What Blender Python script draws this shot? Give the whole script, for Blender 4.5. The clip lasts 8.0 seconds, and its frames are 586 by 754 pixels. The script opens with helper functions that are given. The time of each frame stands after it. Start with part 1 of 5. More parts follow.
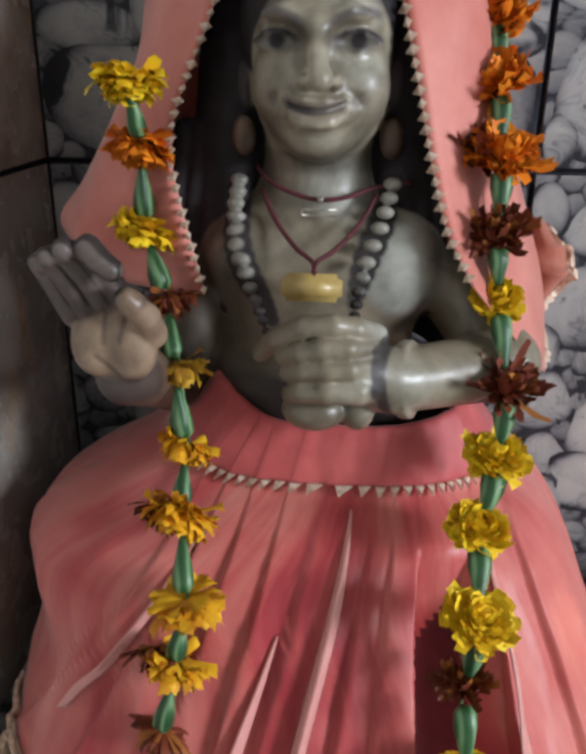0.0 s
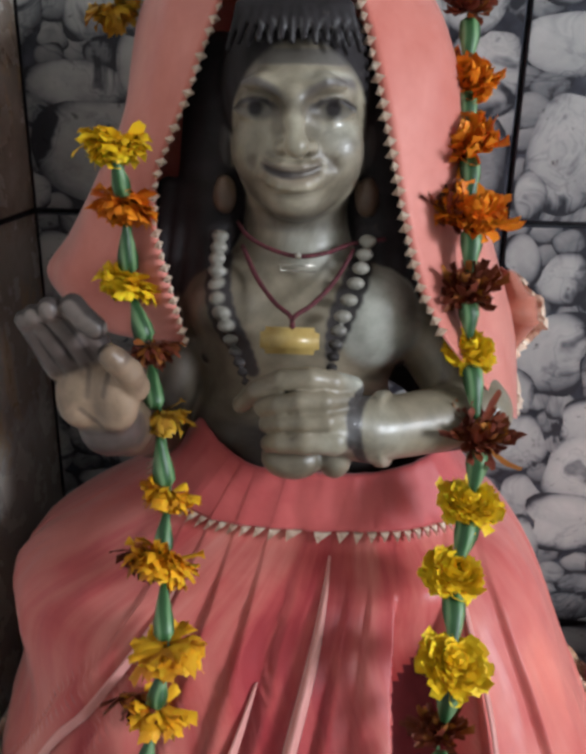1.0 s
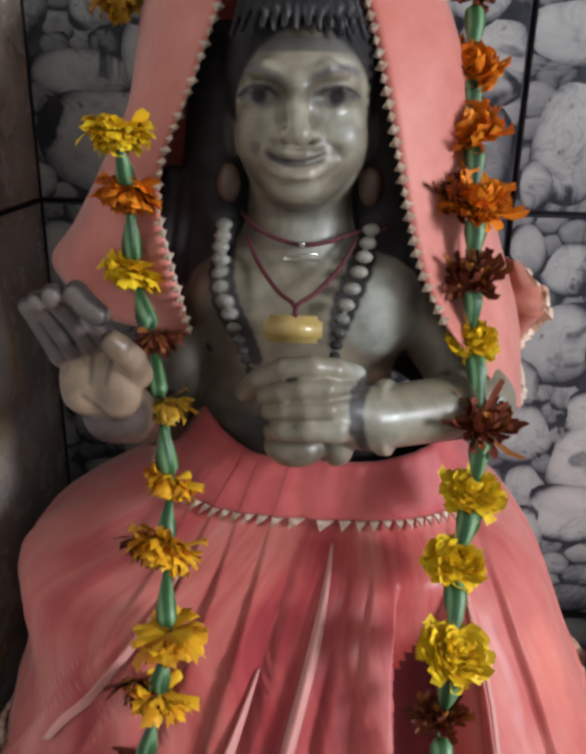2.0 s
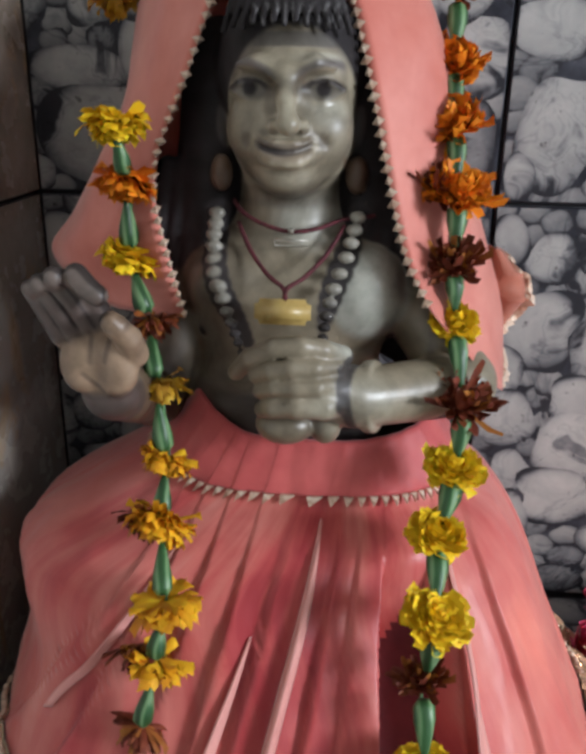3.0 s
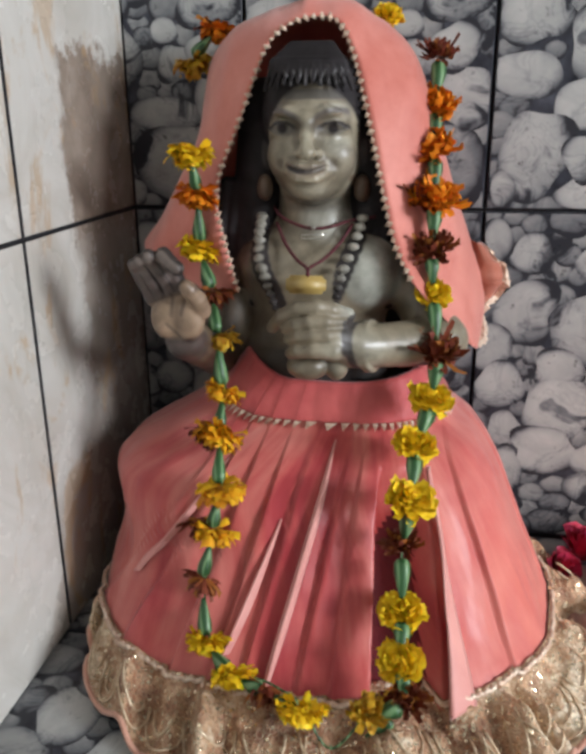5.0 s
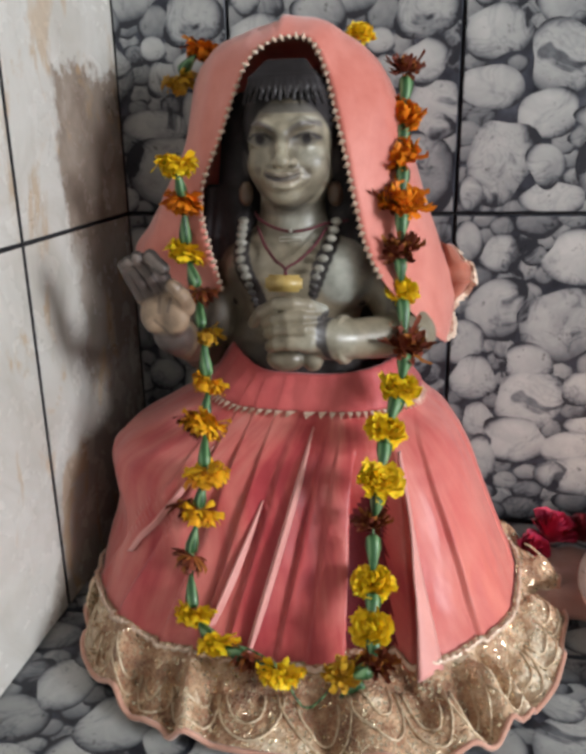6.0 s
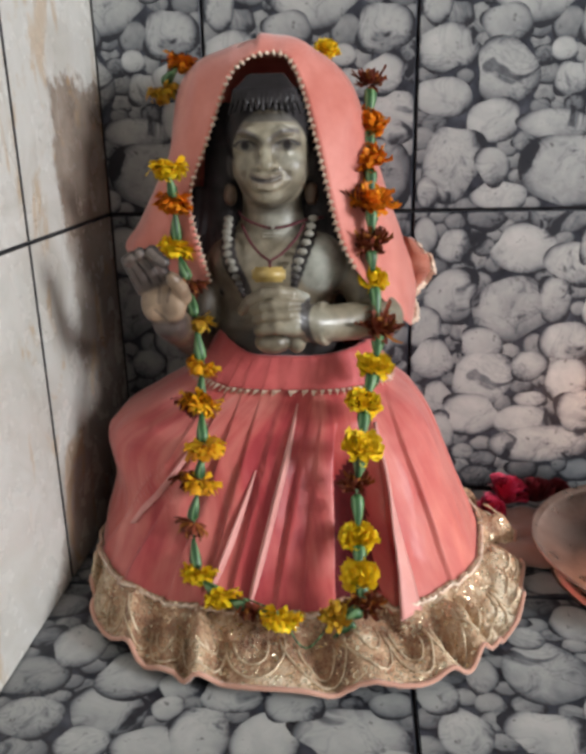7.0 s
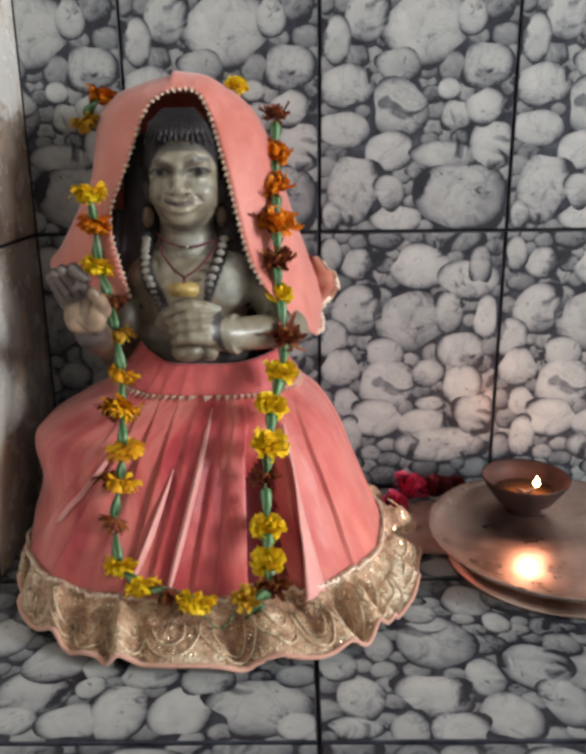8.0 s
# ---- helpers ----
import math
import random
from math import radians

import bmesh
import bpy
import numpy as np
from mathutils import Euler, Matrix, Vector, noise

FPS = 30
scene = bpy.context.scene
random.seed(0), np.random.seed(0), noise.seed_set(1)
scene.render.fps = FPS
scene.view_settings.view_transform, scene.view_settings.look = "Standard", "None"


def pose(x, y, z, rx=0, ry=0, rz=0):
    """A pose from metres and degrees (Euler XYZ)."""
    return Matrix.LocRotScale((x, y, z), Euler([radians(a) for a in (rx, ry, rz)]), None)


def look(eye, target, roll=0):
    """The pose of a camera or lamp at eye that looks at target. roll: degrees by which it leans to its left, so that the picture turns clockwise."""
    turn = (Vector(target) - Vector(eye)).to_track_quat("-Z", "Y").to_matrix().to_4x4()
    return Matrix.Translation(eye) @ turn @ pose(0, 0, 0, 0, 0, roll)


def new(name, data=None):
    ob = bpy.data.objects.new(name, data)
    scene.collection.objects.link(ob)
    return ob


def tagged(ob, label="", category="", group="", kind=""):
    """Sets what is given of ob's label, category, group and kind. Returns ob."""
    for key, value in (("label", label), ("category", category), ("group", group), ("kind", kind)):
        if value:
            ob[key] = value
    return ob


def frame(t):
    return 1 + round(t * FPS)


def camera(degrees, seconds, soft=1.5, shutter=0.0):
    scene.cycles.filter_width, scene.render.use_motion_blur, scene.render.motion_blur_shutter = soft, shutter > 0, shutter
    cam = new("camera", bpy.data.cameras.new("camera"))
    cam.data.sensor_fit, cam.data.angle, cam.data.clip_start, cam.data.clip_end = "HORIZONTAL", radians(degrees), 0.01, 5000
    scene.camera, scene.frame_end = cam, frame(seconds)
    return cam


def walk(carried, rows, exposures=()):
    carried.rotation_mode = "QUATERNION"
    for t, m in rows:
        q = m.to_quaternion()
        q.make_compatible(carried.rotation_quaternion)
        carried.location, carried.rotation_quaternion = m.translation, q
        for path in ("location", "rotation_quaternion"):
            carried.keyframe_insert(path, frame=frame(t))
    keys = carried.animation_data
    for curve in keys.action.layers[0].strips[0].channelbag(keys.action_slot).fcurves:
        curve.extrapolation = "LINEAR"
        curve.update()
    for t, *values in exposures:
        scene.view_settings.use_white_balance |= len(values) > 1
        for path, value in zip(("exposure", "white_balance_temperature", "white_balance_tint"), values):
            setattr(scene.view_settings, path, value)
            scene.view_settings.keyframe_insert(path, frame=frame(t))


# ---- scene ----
cam = camera(42.5, 8.0, soft=4.3)
PATH = [
    (0, (0.298, -0.733, 0.544), (0.148, 1.108, -0.223), 0.7),
    (0.5, (0.301, -0.742, 0.56), (0.164, 1.123, -0.149), 0.5),
    (1, (0.304, -0.743, 0.562), (0.186, 1.132, -0.126), 1.0),
    (2.5, (0.31, -0.75, 0.557), (0.166, 1.114, -0.153), 1.0),
    (3, (0.315, -0.772, 0.556), (0.185, 1.094, -0.153), 1.0),
    (3.5, (0.328, -0.817, 0.558), (0.14, 1.049, -0.138), 0.5),
    (4, (0.357, -0.891, 0.557), (0.083, 0.963, -0.143), -0.3),
    (4.5, (0.373, -0.949, 0.567), (0.069, 0.914, -0.096), -0.3),
    (5.8, (0.416, -1.041, 0.563), (0.063, 0.823, -0.072), -1.0),
    (6, (0.422, -1.051, 0.569), (0.088, 0.816, -0.059), -1.1),
    (6.5, (0.391, -1.103, 0.572), (0.12, 0.768, -0.079), -0.9),
    (7, (0.382, -1.155, 0.577), (0.205, 0.735, -0.052), -1.3),
    (7.5, (0.403, -1.195, 0.577), (0.304, 0.706, -0.038), -0.8),
    (8, (0.422, -1.245, 0.585), (0.409, 0.67, 0.006), -0.6),
]
walk(cam, [(t, look(eye, target, roll)) for t, eye, target, roll in PATH],
     [(0.0, -0.22, 6050, 10), (3.0, -0.19, 6100, 10), (4.5, -0.12, 6250, 10), (6.5, -0.10, 6400, 10), (8.0, -0.03, 6500, 10)])

# ---- light ----
world = bpy.data.worlds.new("world")
scene.world = world
world.use_nodes = True
_bg = world.node_tree.nodes["Background"]
_sky = world.node_tree.nodes.new("ShaderNodeTexSky")
_sky.sky_type, _sky.sun_disc = "NISHITA", False
_sky.sun_elevation, _sky.sun_rotation = radians(35), radians(200)
world.node_tree.links.new(_sky.outputs[0], _bg.inputs[0])
_bg.inputs[1].default_value = 0.12

ROOM_X, ROOM_Y, ROOM_Z = 3.7, -2.6, 2.6
WIN = (-2.45, -1.45, 0.75, 1.85)  # the window opening in the right wall: y0, y1, z0, z1


def area_lamp(name, at, to, sx, sy, watts, colour):
    d = bpy.data.lights.new(name, "AREA")
    d.shape, d.size, d.size_y, d.energy, d.color = "RECTANGLE", sx, sy, watts, colour
    ob = new(name, d)
    ob.matrix_world = look(at, to)
    return ob


area_lamp("window_daylight", (ROOM_X + 0.12, (WIN[0] + WIN[1]) / 2, (WIN[2] + WIN[3]) / 2), (0.4, -0.1, 0.4),
          WIN[1] - WIN[0] - 0.06, WIN[3] - WIN[2] - 0.06, 185.0, (0.94, 0.97, 1.0))
_fl = bpy.data.lights.new("oil_lamp_light", "POINT")
_fl.energy, _fl.color, _fl.shadow_soft_size = 0.75, (1.0, 0.48, 0.30), 0.012
new("oil_lamp_light", _fl).location = (0.788, -0.182, 0.112)


# ---- materials ----
class Mat:
    """A small node-graph writer."""

    def __init__(self, name, rough=0.5, metal=0.0, spec=0.5, coat=0.0):
        self.m = bpy.data.materials.new(name)
        self.m.use_nodes = True
        self.t = self.m.node_tree
        self.b = self.t.nodes["Principled BSDF"]
        self.b.inputs["Roughness"].default_value = rough
        self.b.inputs["Metallic"].default_value = metal
        self.b.inputs["Specular IOR Level"].default_value = spec
        self.b.inputs["Coat Weight"].default_value = coat
        self.b.inputs["Coat Roughness"].default_value = 0.08

    def node(self, kind, **sets):
        n = self.t.nodes.new("ShaderNode" + kind)
        if "interpolation_type" in sets:
            n.interpolation_type = sets["interpolation_type"]
        if "uv_map" in sets:
            n.uv_map = sets["uv_map"]
        if "blend_type" in sets:
            n.blend_type = sets["blend_type"]
        if "operation" in sets:
            n.operation = sets["operation"]
        if "attribute_name" in sets:
            n.attribute_name = sets["attribute_name"]
        if "wave_type" in sets:
            n.wave_type = sets["wave_type"]
        if "bands_direction" in sets:
            n.bands_direction = sets["bands_direction"]
        if "feature" in sets:
            n.feature = sets["feature"]
        return n

    def link(self, a, b):
        self.t.links.new(a, b)

    def put(self, socket, v):
        if isinstance(v, (int, float)):
            socket.default_value = v
        elif isinstance(v, (tuple, list)):
            socket.default_value = (*v, 1.0)[:4] if len(socket.default_value) == 4 else v
        else:
            self.link(v, socket)

    def coords(self, which="Object"):
        return self.node("TexCoord").outputs[which]

    def world(self):
        return self.node("NewGeometry").outputs["Position"]

    def noise(self, scale, detail=4.0, rough=0.55, co=None, dist=0.0):
        n = self.node("TexNoise")
        n.inputs["Scale"].default_value, n.inputs["Detail"].default_value = scale, detail
        n.inputs["Roughness"].default_value, n.inputs["Distortion"].default_value = rough, dist
        self.link(co if co is not None else self.coords(), n.inputs["Vector"])
        return n.outputs["Fac"]

    def ramp(self, fac, *stops):
        n = self.node("ValToRGB")
        e = n.color_ramp.elements
        while len(e) < len(stops):
            e.new(0.5)
        for el, (p, c) in zip(e, stops):
            el.position = p
            el.color = (c, c, c, 1) if isinstance(c, (int, float)) else (*c, 1)
        self.put(n.inputs["Fac"], fac)
        return n.outputs["Color"]

    def mix(self, fac, a, b, blend="MIX"):
        n = self.node("MixRGB", blend_type=blend)
        self.put(n.inputs[0], fac), self.put(n.inputs[1], a), self.put(n.inputs[2], b)
        return n.outputs[0]

    def math(self, op, a, b=0.0, c=0.0):
        n = self.node("Math", operation=op)
        self.put(n.inputs[0], a), self.put(n.inputs[1], b), self.put(n.inputs[2], c)
        return n.outputs[0]

    def xyz(self, v):
        n = self.node("SeparateXYZ")
        self.link(v, n.inputs[0])
        return n.outputs

    def span(self, v, a, b, soft):
        """1 between a and b, with soft edges."""
        up = self.node("MapRange", interpolation_type="SMOOTHSTEP")
        dn = self.node("MapRange", interpolation_type="SMOOTHSTEP")
        for n, p, q in ((up, a - soft, a + soft), (dn, b + soft, b - soft)):
            self.link(v, n.inputs["Value"])
            n.inputs["From Min"].default_value, n.inputs["From Max"].default_value = (p, q)
        dn.inputs["From Min"].default_value, dn.inputs["From Max"].default_value = b - soft, b + soft
        dn.inputs["To Min"].default_value, dn.inputs["To Max"].default_value = 1.0, 0.0
        return self.math("MULTIPLY", up.outputs[0], dn.outputs[0])

    def colour(self, v):
        self.put(self.b.inputs["Base Color"], v)
        return self

    def rough(self, v):
        self.put(self.b.inputs["Roughness"], v)
        return self

    def bump(self, h, strength=0.3, dist=0.002):
        n = self.node("Bump")
        n.inputs["Strength"].default_value, n.inputs["Distance"].default_value = strength, dist
        self.link(h, n.inputs["Height"])
        self.link(n.outputs[0], self.b.inputs["Normal"])
        return self


def island(m):
    return m.node("NewGeometry").outputs["Random Per Island"]


def obrand(m):
    return m.node("ObjectInfo").outputs["Random"]


# glazed tile with a photographic print of pebbles: the dark gaps, and the stones
m = Mat("tile_print_gap", rough=0.32, spec=0.3)
_c = m.ramp(m.noise(24.0, 6), (0.38, (0.014, 0.015, 0.021)), (0.58, (0.045, 0.048, 0.062)), (0.78, (0.11, 0.115, 0.135)))
M_GAP = m.colour(_c).rough(m.ramp(m.noise(9.0), (0.3, 0.28), (0.7, 0.42))).m



def stone_print(name, dim, pale):
    """Printed stones; dim: how far down in the print they lie, pale: how light they are."""
    m = Mat(name, rough=0.32, spec=0.3)
    x, y, _ = m.xyz(m.node("UVMap", uv_map="print").outputs[0])
    r = m.math("SQRT", m.math("ADD", m.math("MULTIPLY", x, x), m.math("MULTIPLY", y, y)))
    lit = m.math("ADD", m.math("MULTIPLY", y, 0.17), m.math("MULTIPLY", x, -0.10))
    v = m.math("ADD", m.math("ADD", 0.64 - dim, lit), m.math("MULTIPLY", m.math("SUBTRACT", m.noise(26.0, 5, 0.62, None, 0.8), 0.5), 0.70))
    v = m.math("ADD", v, m.math("MULTIPLY", m.math("SUBTRACT", island(m), 0.5), 0.26))
    hollow = m.ramp(m.noise(19.0, 3, 0.55, None, 0.9), (0.32, 0.60), (0.39, 0.10), (0.42, 0.0), (0.445, 0.20), (0.48, 0.0))
    v = m.math("SUBTRACT", v, m.math("MULTIPLY", hollow, 0.85))
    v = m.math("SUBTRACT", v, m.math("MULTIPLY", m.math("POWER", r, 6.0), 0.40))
    v = m.math("ADD", v, m.math("MULTIPLY", m.ramp(m.noise(90.0, 3, 0.6), (0.4, 0.0), (0.7, 1.0)), 0.06))
    c = m.ramp(v, (0.0, (0.025, 0.026, 0.032)), (0.26, (0.14, 0.145, 0.155)), (0.55, (0.32 * pale, 0.325 * pale, 0.318 * pale)), (0.95, (0.48 * pale, 0.475 * pale, 0.455 * pale)))
    c = m.mix(1.0, c, m.ramp(m.noise(65.0, 3, 0.6), (0.27, 0.28), (0.36, 1.0)), "MULTIPLY")
    return m.colour(c).rough(m.ramp(m.noise(9.0), (0.3, 0.28), (0.7, 0.42))).m


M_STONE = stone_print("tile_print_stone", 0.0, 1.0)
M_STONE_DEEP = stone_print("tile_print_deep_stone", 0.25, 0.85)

m = Mat("grout_black", rough=0.85)
M_GROUT = m.colour(m.ramp(m.noise(60.0), (0.3, (0.008, 0.008, 0.01)), (0.75, (0.035, 0.033, 0.036)))).bump(m.noise(220.0), 0.5).m

# white glazed wall tile with old oil smears; the shadow of statue and skirt is painted in with them
m = Mat("white_glazed_tile", rough=0.2)
_w = m.world()
_wx, _wy, _wz = m.xyz(_w)
_edge = m.noise(16.0, 5, 0.65, _w)
_fray = m.noise(70.0, 3, 0.6, _w)
_ys = m.math("ADD", _wy, m.math("MULTIPLY", m.math("SUBTRACT", _edge, 0.5), 0.09))
_zs = m.math("ADD", _wz, m.math("ADD", m.math("MULTIPLY", m.math("SUBTRACT", _fray, 0.5), 0.09), m.math("MULTIPLY", m.math("SUBTRACT", _edge, 0.5), 0.06)))
_base = m.ramp(m.noise(7.0, 5, 0.6, _w, 1.2), (0.3, (0.46, 0.43, 0.38)), (0.55, (0.58, 0.56, 0.52)), (0.8, (0.53, 0.50, 0.45)))
_smear_shadeA = m.math("MULTIPLY", m.span(_ys, -0.190, 0.2, 0.008), m.span(_zs, 0.440, 0.640, 0.010))
_smear_shadeB = m.math("MULTIPLY", m.span(_ys, -0.180, 0.2, 0.012), m.span(_zs, 0.26, 0.452, 0.02))
_skirt_shade = m.math("MULTIPLY", m.span(m.math("SUBTRACT", _ys, m.math("MULTIPLY", _wz, 0.75)), -0.365, 0.3, 0.015), m.span(_zs, -0.2, 0.25, 0.03))
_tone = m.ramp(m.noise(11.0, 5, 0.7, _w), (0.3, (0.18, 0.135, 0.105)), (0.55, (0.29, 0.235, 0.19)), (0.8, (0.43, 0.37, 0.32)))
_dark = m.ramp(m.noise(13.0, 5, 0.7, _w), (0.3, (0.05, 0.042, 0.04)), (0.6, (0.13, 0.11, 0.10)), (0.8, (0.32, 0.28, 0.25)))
_c = m.mix(_smear_shadeA, _base, _tone)
_c = m.mix(m.math("MULTIPLY", _smear_shadeB, 0.8), _c, m.mix(0.2, _tone, _dark))
_c = m.mix(m.math("MULTIPLY", _skirt_shade, 0.6), _c, _tone)
_str = m.node("Mapping")
_str.inputs["Scale"].default_value = (1.0, 1.0, 0.45)
m.link(_w, _str.inputs["Vector"])
_yel = m.ramp(m.noise(13.0, 5, 0.65, _str.outputs[0], 0.6), (0.57, 0.0), (0.63, 1.0))
_c = m.mix(m.math("MULTIPLY", _yel, 0.55), _c, (0.44, 0.29, 0.15))
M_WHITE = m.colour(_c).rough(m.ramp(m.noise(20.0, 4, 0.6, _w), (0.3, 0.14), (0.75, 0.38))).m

m = Mat("plaster", rough=0.8)
M_PLASTER = m.colour(m.ramp(m.noise(6.0), (0.3, (0.40, 0.385, 0.355)), (0.75, (0.50, 0.485, 0.45)))).bump(m.noise(90.0), 0.2).m

# painted stone statue: its paint, with shading and highlights put in, is a colour attribute
m = Mat("painted_stone", rough=0.42, coat=0.06)
_p = m.node("Attribute", attribute_name="paint").outputs["Color"]
_g = m.ramp(m.noise(38.0, 6, 0.65), (0.3, (0.55, 0.55, 0.52)), (0.6, (1.0, 1.0, 1.0)))
_c = m.mix(0.75, _p, m.mix(1.0, _p, _g, "MULTIPLY"))
_c = m.mix(0.8, _c, m.mix(1.0, _c, m.ramp(m.noise(17.0, 4, 0.6, None, 0.7), (0.34, (0.42, 0.38, 0.35)), (0.5, (0.92, 0.90, 0.86)), (0.68, (1.25, 1.24, 1.22))), "MULTIPLY"))
_c = m.mix(m.ramp(m.noise(120.0, 3), (0.70, 0.0), (0.78, 0.5)), _c, (0.08, 0.065, 0.05))
m.put(m.b.inputs["Specular IOR Level"], m.ramp(_p, (0.03, 0.10), (0.10, 0.5)))
M_STATUE = m.colour(_c).rough(m.mix(m.ramp(_p, (0.03, 0.0), (0.10, 1.0)), (0.62, 0.62, 0.62), m.ramp(m.noise(30.0), (0.3, 0.30), (0.75, 0.55)))).bump(m.noise(160.0, 4), 0.12, 0.001).m


def cloth(name, a, b, rough=0.62, sheen=0.3):
    m = Mat(name, rough=rough, spec=0.3)
    c = m.ramp(m.math("ADD", m.math("MULTIPLY", m.noise(11.0, 5, 0.6, None, 0.6), 0.75), m.math("MULTIPLY", m.noise(48.0, 4, 0.6), 0.25)), (0.34, a), (0.62, b))
    m.colour(c)
    m.b.inputs["Sheen Weight"].default_value = sheen
    w = m.node("TexWave", wave_type="BANDS", bands_direction="DIAGONAL")
    w.inputs["Scale"].default_value, w.inputs["Distortion"].default_value = 420.0, 1.5
    m.link(m.coords(), w.inputs["Vector"])
    m.bump(m.math("ADD", m.math("MULTIPLY", w.outputs["Fac"], 0.15), m.noise(45.0, 4)), 0.22, 0.003)
    return m.m


M_VEIL = cloth("salmon_satin", (0.54, 0.142, 0.104), (0.68, 0.238, 0.188), 0.46, 0.45)
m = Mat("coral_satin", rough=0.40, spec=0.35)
# thin satin over a deeper lining: tone runs in long streaks down the pleats; shading is painted in, deeper mid-front,
# paler on the right
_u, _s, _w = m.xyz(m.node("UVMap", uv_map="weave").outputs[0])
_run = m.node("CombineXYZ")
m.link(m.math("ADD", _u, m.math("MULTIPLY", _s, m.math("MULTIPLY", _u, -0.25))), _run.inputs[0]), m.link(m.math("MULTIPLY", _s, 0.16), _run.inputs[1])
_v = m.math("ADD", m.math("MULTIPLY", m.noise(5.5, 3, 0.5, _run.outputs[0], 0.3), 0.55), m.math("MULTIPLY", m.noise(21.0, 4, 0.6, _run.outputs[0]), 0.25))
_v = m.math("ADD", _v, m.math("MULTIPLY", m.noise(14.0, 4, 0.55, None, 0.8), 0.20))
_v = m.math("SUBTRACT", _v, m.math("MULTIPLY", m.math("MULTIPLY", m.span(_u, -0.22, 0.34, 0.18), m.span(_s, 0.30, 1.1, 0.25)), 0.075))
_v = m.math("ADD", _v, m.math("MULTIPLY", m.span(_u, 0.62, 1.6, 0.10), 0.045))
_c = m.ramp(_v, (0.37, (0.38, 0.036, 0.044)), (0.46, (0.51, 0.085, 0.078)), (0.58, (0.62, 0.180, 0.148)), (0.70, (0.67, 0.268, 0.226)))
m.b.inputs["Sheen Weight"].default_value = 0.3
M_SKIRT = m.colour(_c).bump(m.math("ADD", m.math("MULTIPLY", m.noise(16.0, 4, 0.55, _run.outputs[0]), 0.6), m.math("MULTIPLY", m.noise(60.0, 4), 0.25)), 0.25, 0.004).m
# lit copy of the skirt satin for the pleat edges
M_FOLD = cloth("satin_lit_edge", (0.62, 0.25, 0.22), (0.72, 0.34, 0.30), 0.45)
M_BAND = cloth("waistband_satin", (0.44, 0.055, 0.060), (0.58, 0.115, 0.108), 0.44, 0.3)

M_TURNED = cloth("rust_reverse", (0.30, 0.085, 0.050), (0.48, 0.160, 0.100), 0.6)
M_DEEP_PANEL = cloth("maroon_deep_panel", (0.08, 0.010, 0.015), (0.18, 0.024, 0.030), 0.7, 0.0)

m = Mat("gold_trim", rough=0.42, metal=0.25)
M_TRIM = m.colour(m.ramp(m.noise(160.0, 4), (0.3, (0.50, 0.31, 0.22)), (0.55, (0.74, 0.58, 0.45)), (0.75, (0.88, 0.80, 0.68)))).bump(m.noise(300.0), 0.6, 0.001).m

m = Mat("gold_lace", rough=0.5, metal=0.25)
_v = m.node("TexVoronoi", feature="DISTANCE_TO_EDGE")
_v.inputs["Scale"].default_value = 190.0
m.link(m.coords(), _v.inputs["Vector"])
_net = m.ramp(_v.outputs["Distance"], (0.03, 1.0), (0.16, 0.0))
_c = m.ramp(m.math("ADD", m.math("MULTIPLY", m.noise(10.0, 3, 0.6), 0.6), m.math("MULTIPLY", m.noise(60.0, 5, 0.7), 0.4)), (0.38, (0.15, 0.055, 0.028)), (0.46, (0.33, 0.155, 0.08)), (0.53, (0.58, 0.37, 0.22)), (0.61, (0.90, 0.78, 0.60)))
_c = m.mix(m.math("MULTIPLY", _net, 0.3), _c, (0.68, 0.53, 0.36))
_sp = m.node("TexVoronoi")
_sp.inputs["Scale"].default_value = 330.0
m.link(m.coords(), _sp.inputs["Vector"])
_glit = m.ramp(m.xyz(_sp.outputs["Color"])[0], (0.80, 0.0), (0.86, 1.0))
_c = m.mix(m.math("MULTIPLY", _glit, 0.8), _c, (0.86, 0.74, 0.52))
m.colour(_c).rough(m.mix(_glit, (0.55, 0.55, 0.55), (0.2, 0.2, 0.2)))
m.put(m.b.inputs["Metallic"], m.math("MULTIPLY", _glit, 0.75))
M_LACE = m.bump(m.math("ADD", _net, m.noise(70.0, 4)), 0.7, 0.002).m

m = Mat("lace_cord", rough=0.4, metal=0.35)
M_PIPING = cloth("peach_piping", (0.48, 0.22, 0.15), (0.62, 0.34, 0.25))
M_CORD = m.colour(m.ramp(m.noise(200.0), (0.3, (0.5, 0.34, 0.2)), (0.7, (0.8, 0.68, 0.5)))).bump(m.noise(500.0), 0.6, 0.001).m


def petal_mat(name, a, b, tip):
    m = Mat(name, rough=0.55, spec=0.3)
    c = m.ramp(m.noise(60.0, 4, 0.6), (0.3, a), (0.7, b))
    c = m.mix(m.ramp(island(m), (0.62, 0.0), (1.0, 0.8)), c, tip)
    m.colour(c)
    m.b.inputs["Subsurface Weight"].default_value = 0.3
    m.b.inputs["Subsurface Radius"].default_value = (0.004, 0.002, 0.001)
    return m.bump(m.noise(240.0, 3), 0.4, 0.001).m


M_YEL = petal_mat("petal_yellow", (0.84, 0.54, 0.010), (0.93, 0.68, 0.02), (0.74, 0.42, 0.01))
M_GOLD = petal_mat("petal_gold", (0.78, 0.36, 0.010), (0.90, 0.52, 0.02), (0.50, 0.15, 0.012))
M_ORA = petal_mat("petal_orange", (0.72, 0.19, 0.008), (0.86, 0.32, 0.012), (0.50, 0.09, 0.008))
M_RUST = petal_mat("petal_withered", (0.12, 0.022, 0.014), (0.24, 0.055, 0.022), (0.50, 0.20, 0.03))
M_MUST = petal_mat("petal_mustard", (0.50, 0.27, 0.015), (0.62, 0.38, 0.03), (0.28, 0.10, 0.02))
m = Mat("calyx_green", rough=0.45)
